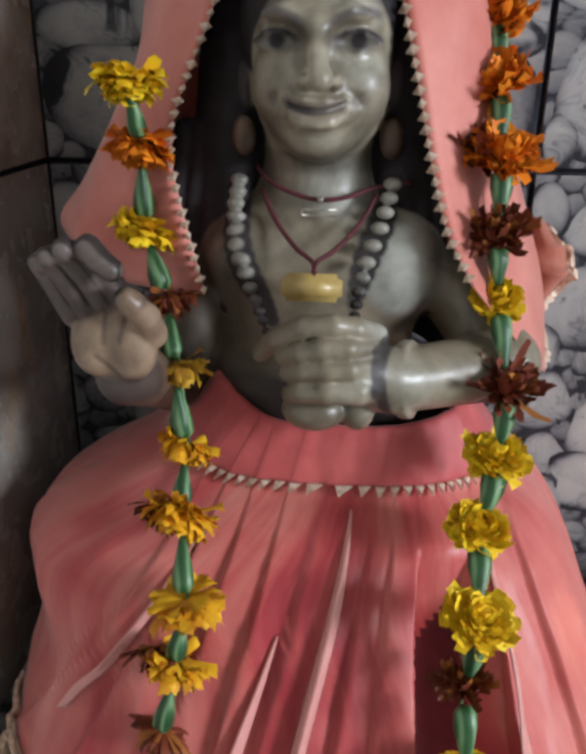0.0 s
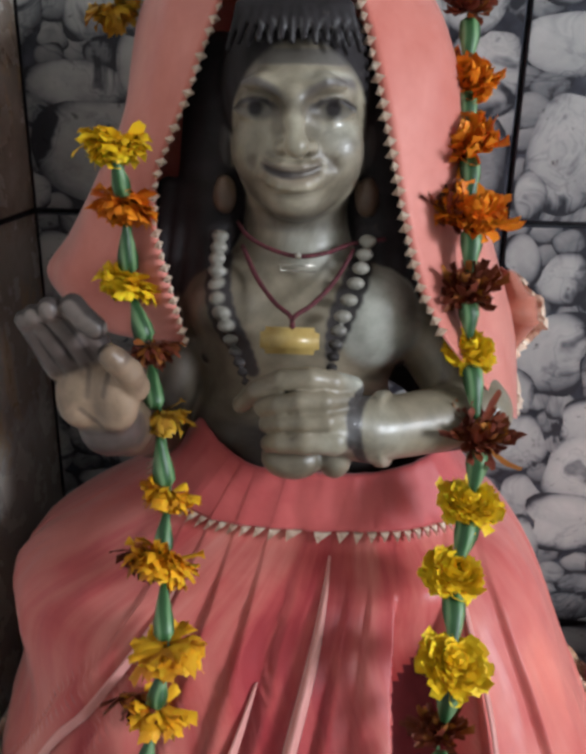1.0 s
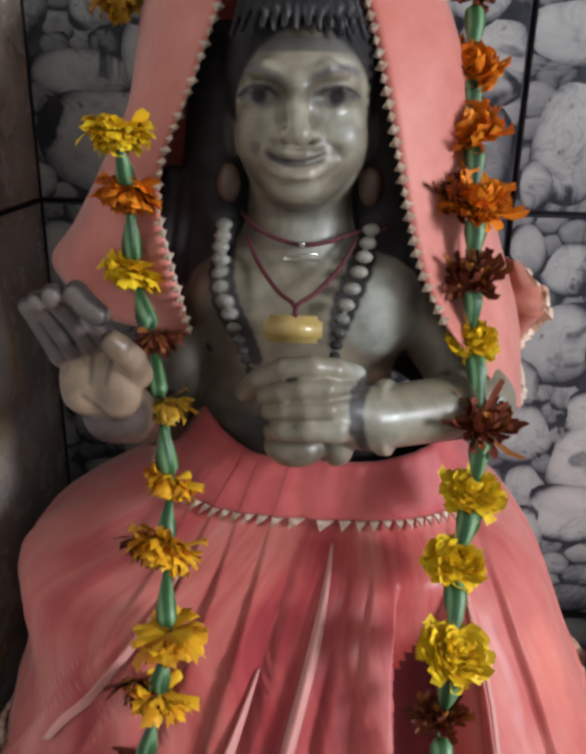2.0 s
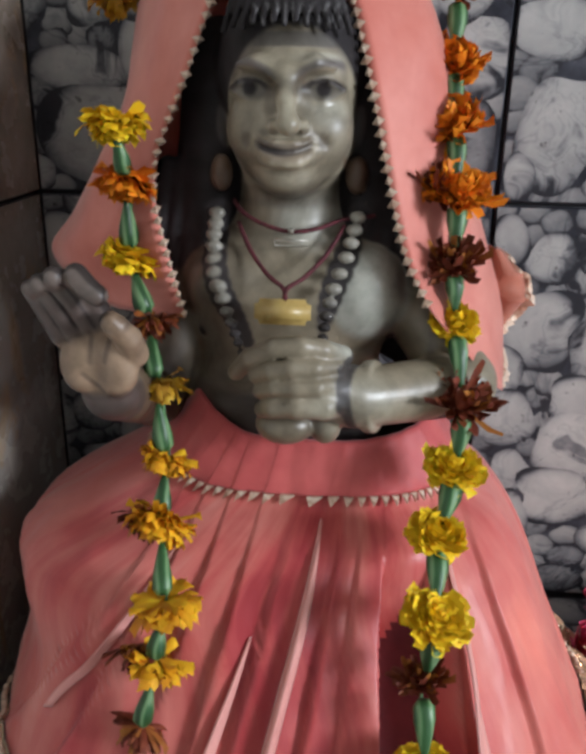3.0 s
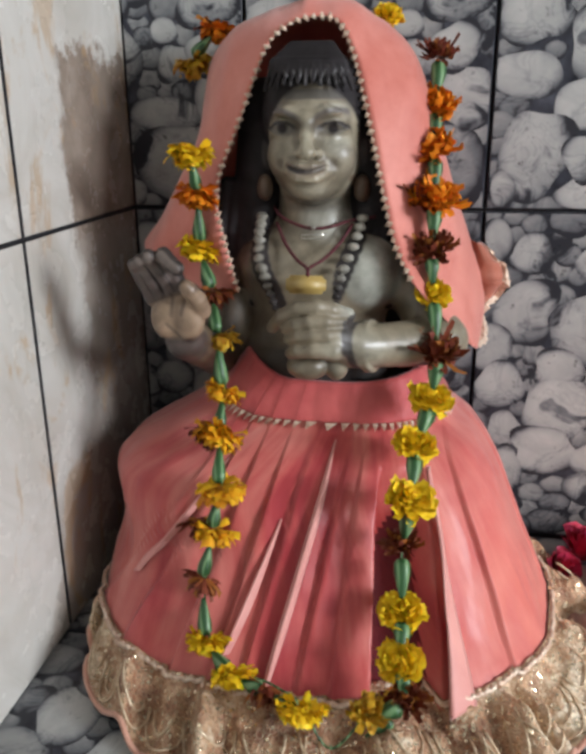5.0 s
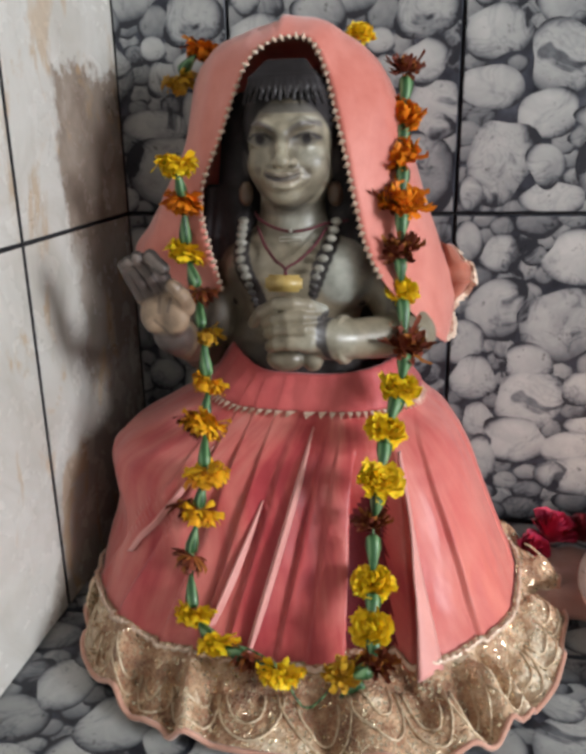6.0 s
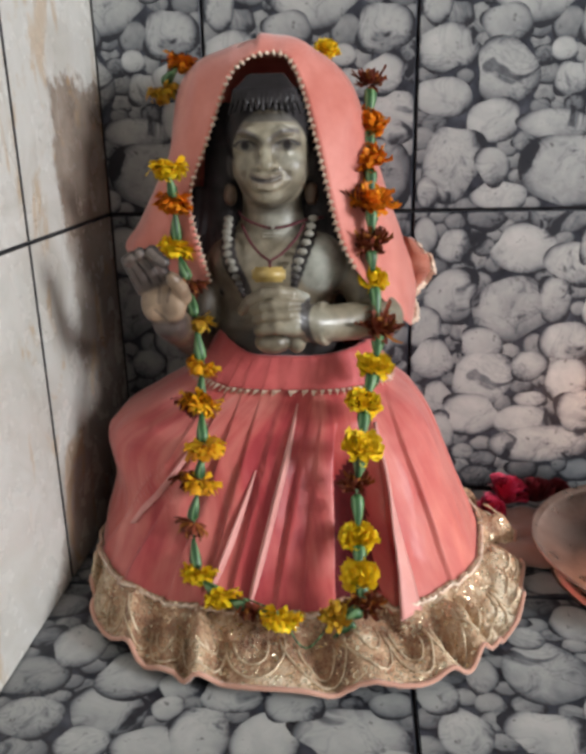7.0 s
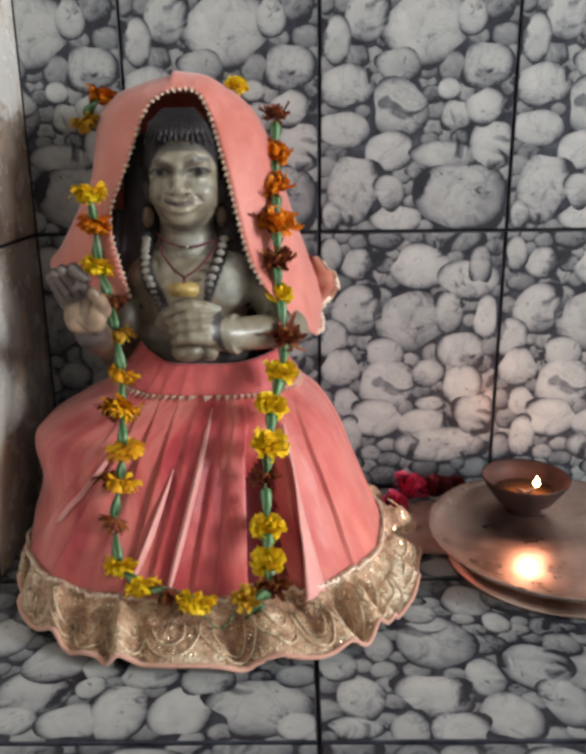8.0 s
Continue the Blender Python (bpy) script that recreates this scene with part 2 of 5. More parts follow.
_s = m.node("TexWave", wave_type="BANDS", bands_direction="X")
_s.inputs["Scale"].default_value, _s.inputs["Distortion"].default_value = 42.0, 1.5
m.link(m.coords(), _s.inputs["Vector"])
_c = m.ramp(_s.outputs["Fac"], (0.2, (0.012, 0.050, 0.014)), (0.6, (0.030, 0.115, 0.034)), (0.95, (0.20, 0.33, 0.16)))
M_CALYX = m.colour(m.mix(0.3, _c, m.ramp(obrand(m), (0.0, (0.02, 0.05, 0.015)), (1.0, (0.06, 0.17, 0.05))))).m

m = Mat("aged_copper", rough=0.3, metal=1.0)
_c = m.ramp(m.noise(14.0, 6, 0.65), (0.3, (0.38, 0.26, 0.21)), (0.55, (0.56, 0.43, 0.37)), (0.8, (0.68, 0.58, 0.52)))
M_COPPER = m.colour(_c).rough(m.ramp(m.noise(25.0, 5), (0.3, 0.24), (0.75, 0.42))).bump(m.noise(60.0), 0.1, 0.001).m
m = Mat("sooty_copper", rough=0.5, metal=0.25, spec=0.3)
M_BOWL = m.colour(m.ramp(m.noise(28.0, 5), (0.3, (0.016, 0.010, 0.010)), (0.7, (0.06, 0.026, 0.02)))).m
m = Mat("lamp_oil", rough=0.05)
M_OIL = m.colour((0.16, 0.07, 0.02)).m
m = Mat("cotton_wick", rough=0.9)
M_WICK = m.colour(m.ramp(m.noise(300.0), (0.3, (0.10, 0.08, 0.06)), (0.7, (0.5, 0.45, 0.38)))).m
m = Mat("flame", rough=1.0)
m.colour((0, 0, 0))
m.b.inputs["Emission Color"].default_value = (1.0, 0.62, 0.25, 1)
m.b.inputs["Emission Strength"].default_value = 20.0
M_FLAME = m.m
M_ROSE = petal_mat("rose_petal", (0.36, 0.015, 0.05), (0.52, 0.04, 0.10), (0.20, 0.008, 0.02))
M_ROSE_OLD = petal_mat("rose_petal_old", (0.12, 0.010, 0.018), (0.20, 0.02, 0.03), (0.07, 0.008, 0.01))
M_PINKCLOTH = cloth("dusty_pink_cloth", (0.30, 0.16, 0.13), (0.42, 0.24, 0.20), 0.7)
m = Mat("thread_maroon", rough=0.8)
M_THREAD = m.colour(m.ramp(m.noise(300.0), (0.3, (0.05, 0.008, 0.012)), (0.7, (0.13, 0.02, 0.03)))).m
m = Mat("pin_steel", rough=0.3, metal=0.9)
M_PIN = m.colour(m.ramp(m.noise(200.0), (0.3, (0.35, 0.33, 0.28)), (0.7, (0.6, 0.58, 0.52)))).m
m = Mat("amber_pendant", rough=0.35, coat=0.3)
M_PEND = m.colour(m.ramp(m.noise(50.0, 5), (0.3, (0.33, 0.21, 0.06)), (0.65, (0.50, 0.36, 0.12)))).bump(m.noise(120.0), 0.3, 0.001).m


# ---- mesh helpers ----
def mesh_object(name, verts, faces, mats, parent=None, label="", smooth=True, index=None):
    me = bpy.data.meshes.new(name)
    me.from_pydata([tuple(map(float, v)) for v in verts], [], [tuple(map(int, f)) for f in faces])
    for mm in (mats if isinstance(mats, (list, tuple)) else [mats]):
        me.materials.append(mm)
    if index is not None:
        me.polygons.foreach_set("material_index", index)
    if smooth:
        me.polygons.foreach_set("use_smooth", [True] * len(me.polygons))
    me.update()
    ob = new(name, me)
    if parent:
        ob.parent = parent
    if label:
        tagged(ob, label)
    return ob


def box_data(x0, y0, z0, x1, y1, z1):
    v = [(x, y, z) for z in (z0, z1) for y in (y0, y1) for x in (x0, x1)]
    f = [(0, 2, 3, 1), (4, 5, 7, 6), (0, 1, 5, 4), (2, 6, 7, 3), (0, 4, 6, 2), (1, 3, 7, 5)]
    return v, f


def joined(*datas):
    v, f = [], []
    for dv, df in datas:
        o = len(v)
        v += [tuple(p) for p in dv]
        f += [tuple(i + o for i in q) for q in df]
    return v, f


def grid_data(pts, close_u=False):
    """pts[i][j] to a quad sheet."""
    n, k = len(pts), len(pts[0])
    v = [p for row in pts for p in row]
    f = [(i * k + j, i * k + j + 1, ((i + 1) % n) * k + j + 1, ((i + 1) % n) * k + j)
         for i in range(n if close_u else n - 1) for j in range(k - 1)]
    return v, f


def tube_data(path, radius, sides=8, caps=True):
    path = [Vector(p) for p in path]
    rad = radius if isinstance(radius, (list, tuple)) else [radius] * len(path)
    v, f = [], []
    up = Vector((0.13, 0.31, 0.94))
    for i, p in enumerate(path):
        d = (path[min(i + 1, len(path) - 1)] - path[max(i - 1, 0)]).normalized()
        a = d.cross(up)
        if a.length < 1e-4:
            a = d.cross(Vector((1, 0, 0)))
        a.normalize()
        b = d.cross(a)
        v += [p + (a * math.cos(2 * math.pi * k / sides) + b * math.sin(2 * math.pi * k / sides)) * rad[i] for k in range(sides)]
    for i in range(len(path) - 1):
        f += [(i * sides + k, i * sides + (k + 1) % sides, (i + 1) * sides + (k + 1) % sides, (i + 1) * sides + k) for k in range(sides)]
    if caps:
        f += [tuple(range(sides))[::-1], tuple((len(path) - 1) * sides + k for k in range(sides))]
    return v, f


def lathe_data(profile, sides=64):
    pts = [[(r * math.cos(2 * math.pi * i / sides), r * math.sin(2 * math.pi * i / sides), z) for r, z in profile] for i in range(sides)]
    return grid_data(pts, True)


def spline(ctrl, n):
    """n points of a Catmull-Rom curve through ctrl."""
    c = np.array(ctrl, float)
    c = np.vstack([2 * c[0] - c[1], c, 2 * c[-1] - c[-2]])
    out = []
    for s in np.linspace(0, len(c) - 3 - 1e-6, n):
        i, t = int(s), s - int(s)
        p0, p1, p2, p3 = c[i:i + 4]
        out.append(0.5 * (2 * p1 + (p2 - p0) * t + (2 * p0 - 5 * p1 + 4 * p2 - p3) * t * t + (3 * p1 - p0 - 3 * p2 + p3) * t ** 3))
    return np.array(out)


def empty(name, at, label, category, group=""):
    ob = new(name)
    ob.location = at
    ob.empty_display_size = 0.02
    return tagged(ob, label, category, group)


def under(ob, parent):
    """Hang ob, built in world places, under a thing."""
    ob.parent = parent
    ob.matrix_parent_inverse = Matrix.Translation(parent.location).inverted()
    return ob


# ---- the setting ----
def structure(name, data, mat, label, category):
    return tagged(mesh_object(name, *data, mat, smooth=False), label, category, kind="structure")


LEFT = -0.004  # the face of the side wall
wall_back = structure("wall_back", box_data(-0.2, 0.008, -0.1, ROOM_X + 0.2, 0.2, ROOM_Z), M_GROUT,
                      "back wall faced with pebble-print tiles and black grout", "wall")
wall_left = structure("wall_left", box_data(-0.2, ROOM_Y - 0.2, -0.1, LEFT - 0.008, 0.008, ROOM_Z), M_GROUT,
                      "side wall faced with smeared white glazed tiles", "wall")
floor = structure("floor", box_data(LEFT - 0.008, ROOM_Y, -0.1, ROOM_X, 0.008, -0.007), M_GROUT,
                  "floor of glossy pebble-print tiles with black grout", "floor")
structure("wall_right", joined(box_data(ROOM_X, ROOM_Y - 0.2, -0.1, ROOM_X + 0.2, WIN[0], ROOM_Z), box_data(ROOM_X, WIN[1], -0.1, ROOM_X + 0.2, 0.008, ROOM_Z),
          box_data(ROOM_X, WIN[0], -0.1, ROOM_X + 0.2, WIN[1], WIN[2]), box_data(ROOM_X, WIN[0], WIN[3], ROOM_X + 0.2, WIN[1], ROOM_Z)),
          M_PLASTER, "plastered wall with one open window", "wall")
structure("wall_front", box_data(LEFT - 0.008, ROOM_Y - 0.2, -0.1, ROOM_X, ROOM_Y, ROOM_Z), M_PLASTER, "plain plastered wall", "wall")
structure("ceiling", box_data(-0.2, ROOM_Y - 0.2, ROOM_Z, ROOM_X + 0.2, 0.2, ROOM_Z + 0.1), M_PLASTER, "plain plastered ceiling", "ceiling")


# ---- the statue: one smooth carved mesh, with its paint ----
class Carve:
    """A signed-distance block on a regular lattice, meshed by surface nets."""

    def __init__(self, lo, hi, step):
        self.lo, self.h = np.array(lo), step
        self.n = np.ceil((np.array(hi) - self.lo) / step).astype(int) + 1
        self.d = np.full(tuple(self.n), 0.05, np.float32)

    def box(self, lo, hi):
        a = np.clip(np.floor((np.array(lo) - self.lo) / self.h).astype(int), 0, self.n)
        b = np.clip(np.ceil((np.array(hi) - self.lo) / self.h).astype(int) + 1, 0, self.n)
        g = [self.lo[i] + self.h * np.arange(a[i], b[i]) for i in range(3)]
        s = tuple(slice(a[i], b[i]) for i in range(3))
        return s, np.meshgrid(*g, indexing="ij")

    def blend(self, s, d, k, cut=False):
        o = self.d[s]
        if cut:
            h = np.clip(0.5 - 0.5 * (o + d) / k, 0, 1)
            self.d[s] = o + (-d - o) * h + k * h * (1 - h)
        else:
            h = np.clip(0.5 + 0.5 * (o - d) / k, 0, 1)
            self.d[s] = o + (d - o) * h - k * h * (1 - h)

    def ball(self, c, r, k=0.008, cut=False):
        c, r = np.array(c, float), np.array(r if isinstance(r, tuple) else (r, r, r), float)
        m = r + 4 * k + 0.01
        s, (x, y, z) = self.box(c - m, c + m)
        q0 = np.sqrt(((x - c[0]) / r[0]) ** 2 + ((y - c[1]) / r[1]) ** 2 + ((z - c[2]) / r[2]) ** 2)
        q1 = np.sqrt(((x - c[0]) / r[0] ** 2) ** 2 + ((y - c[1]) / r[1] ** 2) ** 2 + ((z - c[2]) / r[2] ** 2) ** 2) + 1e-9
        self.blend(s, q0 * (q0 - 1) / q1, k, cut)

    def rod(self, a, b, ra, rb=None, k=0.006, cut=False):
        a, b, rb = np.array(a, float), np.array(b, float), ra if rb is None else rb
        m = max(ra, rb) + 4 * k + 0.008
        s, (x, y, z) = self.box(np.minimum(a, b) - m, np.maximum(a, b) + m)
        ab = b - a
        t = np.clip(((x - a[0]) * ab[0] + (y - a[1]) * ab[1] + (z - a[2]) * ab[2]) / ab.dot(ab), 0, 1)
        d = np.sqrt((x - a[0] - t * ab[0]) ** 2 + (y - a[1] - t * ab[1]) ** 2 + (z - a[2] - t * ab[2]) ** 2) - (ra + (rb - ra) * t)
        self.blend(s, d, k, cut)

    def ring(self, c, axis, r, half, k=0.001):
        c, ax = np.array(c, float), np.array(axis, float) / np.linalg.norm(axis)
        s, (x, y, z) = self.box(c - r - 0.01, c + r + 0.01)
        px, py, pz = x - c[0], y - c[1], z - c[2]
        t = px * ax[0] + py * ax[1] + pz * ax[2]
        rad = np.sqrt(np.maximum(px * px + py * py + pz * pz - t * t, 0))
        q0, q1 = rad - r + 0.0015, np.abs(t) - half + 0.0015
        self.blend(s, np.minimum(np.maximum(q0, q1), 0) + np.hypot(np.maximum(q0, 0), np.maximum(q1, 0)) - 0.0015, k)

    def chain(self, pts, ra, rb=None, k=0.004, cut=False):
        rb = ra if rb is None else rb
        n = len(pts) - 1
        for i in range(n):
            self.rod(pts[i], pts[i + 1], ra + (rb - ra) * i / n, ra + (rb - ra) * (i + 1) / n, k, cut)

    def mesh(self):
        d, n = self.d, self.n
        sg = d < 0
        tot = np.zeros(tuple(n - 1) + (3,), np.float32)
        cnt = np.zeros(tuple(n - 1), np.float32)
        corner = [(i, j, k) for i in (0, 1) for j in (0, 1) for k in (0, 1)]

        def at(c, a):
            return a[c[0]:n[0] - 1 + c[0], c[1]:n[1] - 1 + c[1], c[2]:n[2] - 1 + c[2]]
        for c in corner:
            for ax in range(3):
                if c[ax]:
                    continue
                e = list(c)
                e[ax] = 1
                hit = at(c, sg) != at(e, sg)
                da, db = at(c, d), at(e, d)
                t = np.where(hit, da / np.where(hit, da - db, 1), 0)
                for q in range(3):
                    tot[..., q] += np.where(hit, c[q] + (t if q == ax else 0), 0)
                cnt += hit
        used = cnt > 0
        num = np.full(tuple(n - 1), -1, np.int64)
        num[used] = np.arange(used.sum())
        idx = np.argwhere(used)
        v = self.lo + self.h * (idx + tot[used] / cnt[used][:, None])
        faces = []
        for ax in range(3):
            u, w = (ax + 1) % 3, (ax + 2) % 3
            a = [slice(1, n[q] - 1) for q in range(3)]
            a[ax] = slice(0, n[ax] - 1)
            b = list(a)
            b[ax] = slice(1, n[ax])
            s0, s1 = sg[tuple(a)], sg[tuple(b)]
            p = np.argwhere(s0 != s1)
            inside = s0[s0 != s1]
            off = np.array([1 if q != ax else 0 for q in range(3)])
            p = p + off
            du, dw = np.zeros(3, int), np.zeros(3, int)
            du[u], dw[w] = 1, 1
            q = np.stack([num[tuple((p - du - dw).T)], num[tuple((p - dw).T)], num[tuple(p.T)], num[tuple((p - du).T)]], 1)
            q[~inside] = q[~inside][:, ::-1]
            faces.append(q)
        return v, np.vstack(faces)


def smooth01(x, a, b):
    t = np.clip((x - a) / (b - a), 0, 1)
    return t * t * (3 - 2 * t)


def statue():
    c = Carve((0.09, -0.36, 0.20), (0.46, -0.07, 0.66), 0.0016)
    # trunk, shoulders, lap
    c.ball((0.268, -0.155, 0.395), (0.090, 0.066, 0.075), 0.02)
    c.ball((0.268, -0.160, 0.300), (0.088, 0.068, 0.085), 0.02)
    c.rod((0.188, -0.155, 0.418), (0.350, -0.155, 0.418), 0.029, k=0.02)
    c.ball((0.225, -0.188, 0.415), (0.034, 0.036, 0.032), 0.015)
    c.ball((0.326, -0.180, 0.408), (0.036, 0.040, 0.042), 0.012)
    c.ball((0.280, -0.150, 0.250), (0.12, 0.075, 0.05), 0.02)
    # neck
    c.rod((0.268, -0.165, 0.505), (0.268, -0.160, 0.440), 0.036, 0.043, 0.014)
    # head
    c.ball((0.270, -0.178, 0.556), (0.0475, 0.062, 0.061), 0.01)
    c.ball((0.271, -0.188, 0.520), (0.0435, 0.051, 0.037), 0.012)
    c.ball((0.2715, -0.221, 0.4975), (0.019, 0.019, 0.0125), 0.012)
    c.ball((0.2705, -0.231, 0.519), (0.023, 0.013, 0.014), 0.010)
    for s in (-1, 1):
        e = 0.2695 + 0.0252 * s
        c.ball((0.2710 + 0.0255 * s, -0.2155, 0.531), (0.0180, 0.018, 0.0175), 0.014)
        c.chain([(0.2690 + 0.0085 * s, -0.2365, 0.5675), (0.2690 + 0.0200 * s, -0.2365, 0.5735), (0.2690 + 0.0330 * s, -0.2295, 0.5720)], 0.0022, 0.0012, k=0.012)
        c.ball((e, -0.2405, 0.5578), (0.0162, 0.0108, 0.0082), 0.007, True)
        c.ball((e, -0.2190, 0.5570), (0.0138, 0.0116, 0.0098), 0.003)
        c.chain([(e - 0.0140, -0.2255, 0.5570), (e - 0.0070, -0.2310, 0.5618), (e + 0.0035, -0.2315, 0.5622), (e + 0.0140, -0.2255, 0.5570)], 0.0016, k=0.003)
        c.chain([(e - 0.0120, -0.2262, 0.5545), (e, -0.2298, 0.5508), (e + 0.0120, -0.2262, 0.5545)], 0.0010, k=0.004)
        c.ball((0.2722 + 0.0088 * s, -0.2440, 0.5345), (0.0050, 0.0066, 0.0048), 0.004)
        # the fold from the nostril to the mouth's corner, and the dimple there
        c.chain([(0.2715 + 0.0175 * s, -0.2480, 0.5350), (0.2700 + 0.0245 * s, -0.2430, 0.5290), (0.2695 + 0.0285 * s, -0.2350, 0.5225)], 0.0012, k=0.006, cut=True)
        c.ball((0.2685 + 0.0225 * s, -0.2385, 0.5240), 0.0034, 0.004, True)
        c.ball((0.2690 + 0.0505 * s, -0.176, 0.532), (0.007, 0.011, 0.02), 0.004)
        c.ball((0.2685 + 0.0510 * s, -0.188, 0.4975), (0.0082, 0.008, 0.0140), 0.003)
    c.chain([(0.2685, -0.2375, 0.568), (0.2705, -0.2465, 0.551), (0.2728, -0.2570, 0.5370)], 0.0044, 0.0066, k=0.006)
    c.ball((0.2732, -0.2575, 0.5352), (0.0074, 0.0084, 0.0064), 0.005)
    # lips, drawn up in a smile, with the mouth line cut between them
    c.chain([(0.2500, -0.2360, 0.5238), (0.2560, -0.2425, 0.5224), (0.2640, -0.2465, 0.5225), (0.2700, -0.2470, 0.5212), (0.2760, -0.2465, 0.5225), (0.2835, -0.2425, 0.5222), (0.2895, -0.2360, 0.5235)], 0.0032, k=0.003)
    c.chain([(0.2570, -0.2400, 0.5140), (0.2640, -0.2462, 0.5112), (0.2705, -0.2478, 0.5102), (0.2775, -0.2462, 0.5112), (0.2845, -0.2400, 0.5145)], 0.0054, k=0.003)
    c.chain([(0.2495, -0.2405, 0.5228), (0.2540, -0.2440, 0.5204), (0.2610, -0.2495, 0.5182), (0.2700, -0.2515, 0.5174), (0.2780, -0.2495, 0.5180), (0.2845, -0.2440, 0.5200), (0.2885, -0.2405, 0.5222)], 0.0018, k=0.002, cut=True)
    c.ball((0.2705, -0.2500, 0.5030), (0.013, 0.0065, 0.0032), 0.005, True)
    # hair: cap, fringe ridges, long locks over the shoulders
    hair = Carve((0.09, -0.36, 0.20), (0.46, -0.07, 0.66), 0.0016)
    hair.ball((0.268, -0.166, 0.572), (0.055, 0.062, 0.066), 0.008)
    for i in range(13):
        a = -1.0 + 2.0 * i / 12
        hair.chain([(0.268 + 0.020 * a, -0.196, 0.634), (0.268 + 0.034 * a, -0.224 + 0.006 * a * a, 0.618), (0.268 + 0.043 * a, -0.2365 + 0.020 * a * a, 0.5970 - 0.004 * a * a + 0.002 * (i % 2))], 0.0044, 0.0022, k=0.003)
    for s in (-1, 1):
        for j in range(3):
            x = 0.268 + s * (0.054 + 0.008 * j)
            hair.chain([(x - 0.004 * s, -0.150 - 0.004 * j, 0.590), (x, -0.168 + 0.008 * j, 0.530), (x + 0.008 * s, -0.172 + 0.008 * j, 0.470),
                        (x + s * (0.012 + 0.006 * j), -0.186 + 0.006 * j, 0.425), (x + s * (0.010 + 0.010 * j), -0.192 + 0.008 * j, 0.375)], 0.013, 0.006, k=0.006)
    hair.ball((0.385, -0.140, 0.370), (0.034, 0.030, 0.050), 0.01)
    hair.ball((0.268, -0.125, 0.490), (0.085, 0.030, 0.11), 0.01)
    for s in (-1, 1):
        hair.ball((0.268 + 0.066 * s, -0.158, 0.470), (0.028, 0.028, 0.066), 0.012)
        hair.ball((0.268 + 0.058 * s, -0.146, 0.530), (0.030, 0.036, 0.078), 0.012)
        hair.ball((0.268 + 0.088 * s, -0.140, 0.400), (0.030, 0.030, 0.060), 0.01)
        for j in range(4):
            x = 0.268 + s * (0.060 + 0.012 * j)
            hair.chain([(x, -0.170, 0.500), (x + 0.006 * s, -0.182, 0.450), (x + 0.012 * s, -0.188 + 0.003 * j, 0.410 - 0.004 * j)], 0.008, 0.003, k=0.004)
    # one arm across the body, its fist closed round a staff end; the other raised
    c.rod((0.356, -0.150, 0.412), (0.410, -0.200, 0.342), 0.028, 0.026, 0.012)
    c.rod((0.410, -0.208, 0.342), (0.325, -0.261, 0.347), 0.0255, 0.0215, 0.008)
    c.rod((0.300, -0.270, 0.357), (0.330, -0.256, 0.348), 0.0225, 0.0195, 0.008)
    c.ball((0.278, -0.262, 0.366), (0.028, 0.017, 0.026), 0.006)
    c.chain([(0.314, -0.264, 0.3800), (0.3002, -0.277, 0.3885), (0.2861, -0.283, 0.3925), (0.2675, -0.283, 0.3910), (0.2500, -0.277, 0.3810), (0.2390, -0.268, 0.3665)], 0.0084, 0.0064, k=0.0018)
    c.chain([(0.310, -0.274, 0.3755), (0.2959, -0.287, 0.3785), (0.2802, -0.291, 0.3792), (0.2660, -0.288, 0.3755), (0.2550, -0.279, 0.3690)], 0.0074, 0.0062, k=0.0014)
    c.chain([(0.310, -0.279, 0.3650), (0.2979, -0.291, 0.3662), (0.2836, -0.294, 0.3662), (0.2690, -0.290, 0.3635), (0.2580, -0.281, 0.3580)], 0.0070, 0.0060, k=0.0014)
    c.chain([(0.320, -0.270, 0.3500), (0.3031, -0.287, 0.3505), (0.2839, -0.292, 0.3515), (0.2690, -0.288, 0.3485), (0.2600, -0.281, 0.3440)], 0.0105, 0.0066, k=0.0020)
    c.ball((0.2745, -0.266, 0.327), (0.022, 0.018, 0.015), 0.003)
    c.ball((0.304, -0.264, 0.327), (0.012, 0.012, 0.015), 0.003)
    c.ring((0.337, -0.2540, 0.3465), (0.085, -0.026, 0.012), 0.0272, 0.0046)
    c.rod((0.186, -0.155, 0.412), (0.158, -0.195, 0.315), 0.027, 0.024, 0.012)
    c.rod((0.158, -0.198, 0.315), (0.155, -0.292, 0.358), 0.023, 0.021, 0.008)
    c.ball((0.1525, -0.304, 0.386), (0.0272, 0.014, 0.027), 0.008)
    c.ball((0.1670, -0.314, 0.384), (0.0135, 0.010, 0.021), 0.006)
    c.ball((0.1400, -0.312, 0.383), (0.0120, 0.009, 0.018), 0.006)
    c.rod((0.1455, -0.322, 0.3800), (0.1570, -0.323, 0.3680), 0.0018, k=0.004, cut=True)
    c.rod((0.1515, -0.321, 0.4050), (0.1500, -0.322, 0.3860), 0.0010, k=0.004, cut=True)
    fingers = ((((0.1285, -0.309, 0.4010), (0.1225, -0.317, 0.4216), (0.1185, -0.321, 0.4340), (0.1195, -0.328, 0.4390)), 0.0064),
                      (((0.1385, -0.309, 0.4040), (0.1315, -0.319, 0.4245), (0.1255, -0.323, 0.4375), (0.1265, -0.330, 0.4430)), 0.0070),
                      (((0.1500, -0.309, 0.4080), (0.1425, -0.319, 0.4290), (0.1350, -0.324, 0.4420), (0.1362, -0.331, 0.4475)), 0.0074),
                      (((0.1590, -0.307, 0.4120), (0.1525, -0.313, 0.4310), (0.1455, -0.322, 0.4455), (0.1500, -0.330, 0.4490), (0.1585, -0.335, 0.4420), (0.1640, -0.335, 0.4375)), 0.0076))
    for finger, r in fingers:
        c.chain(finger, r, r * 0.92, k=0.0006)
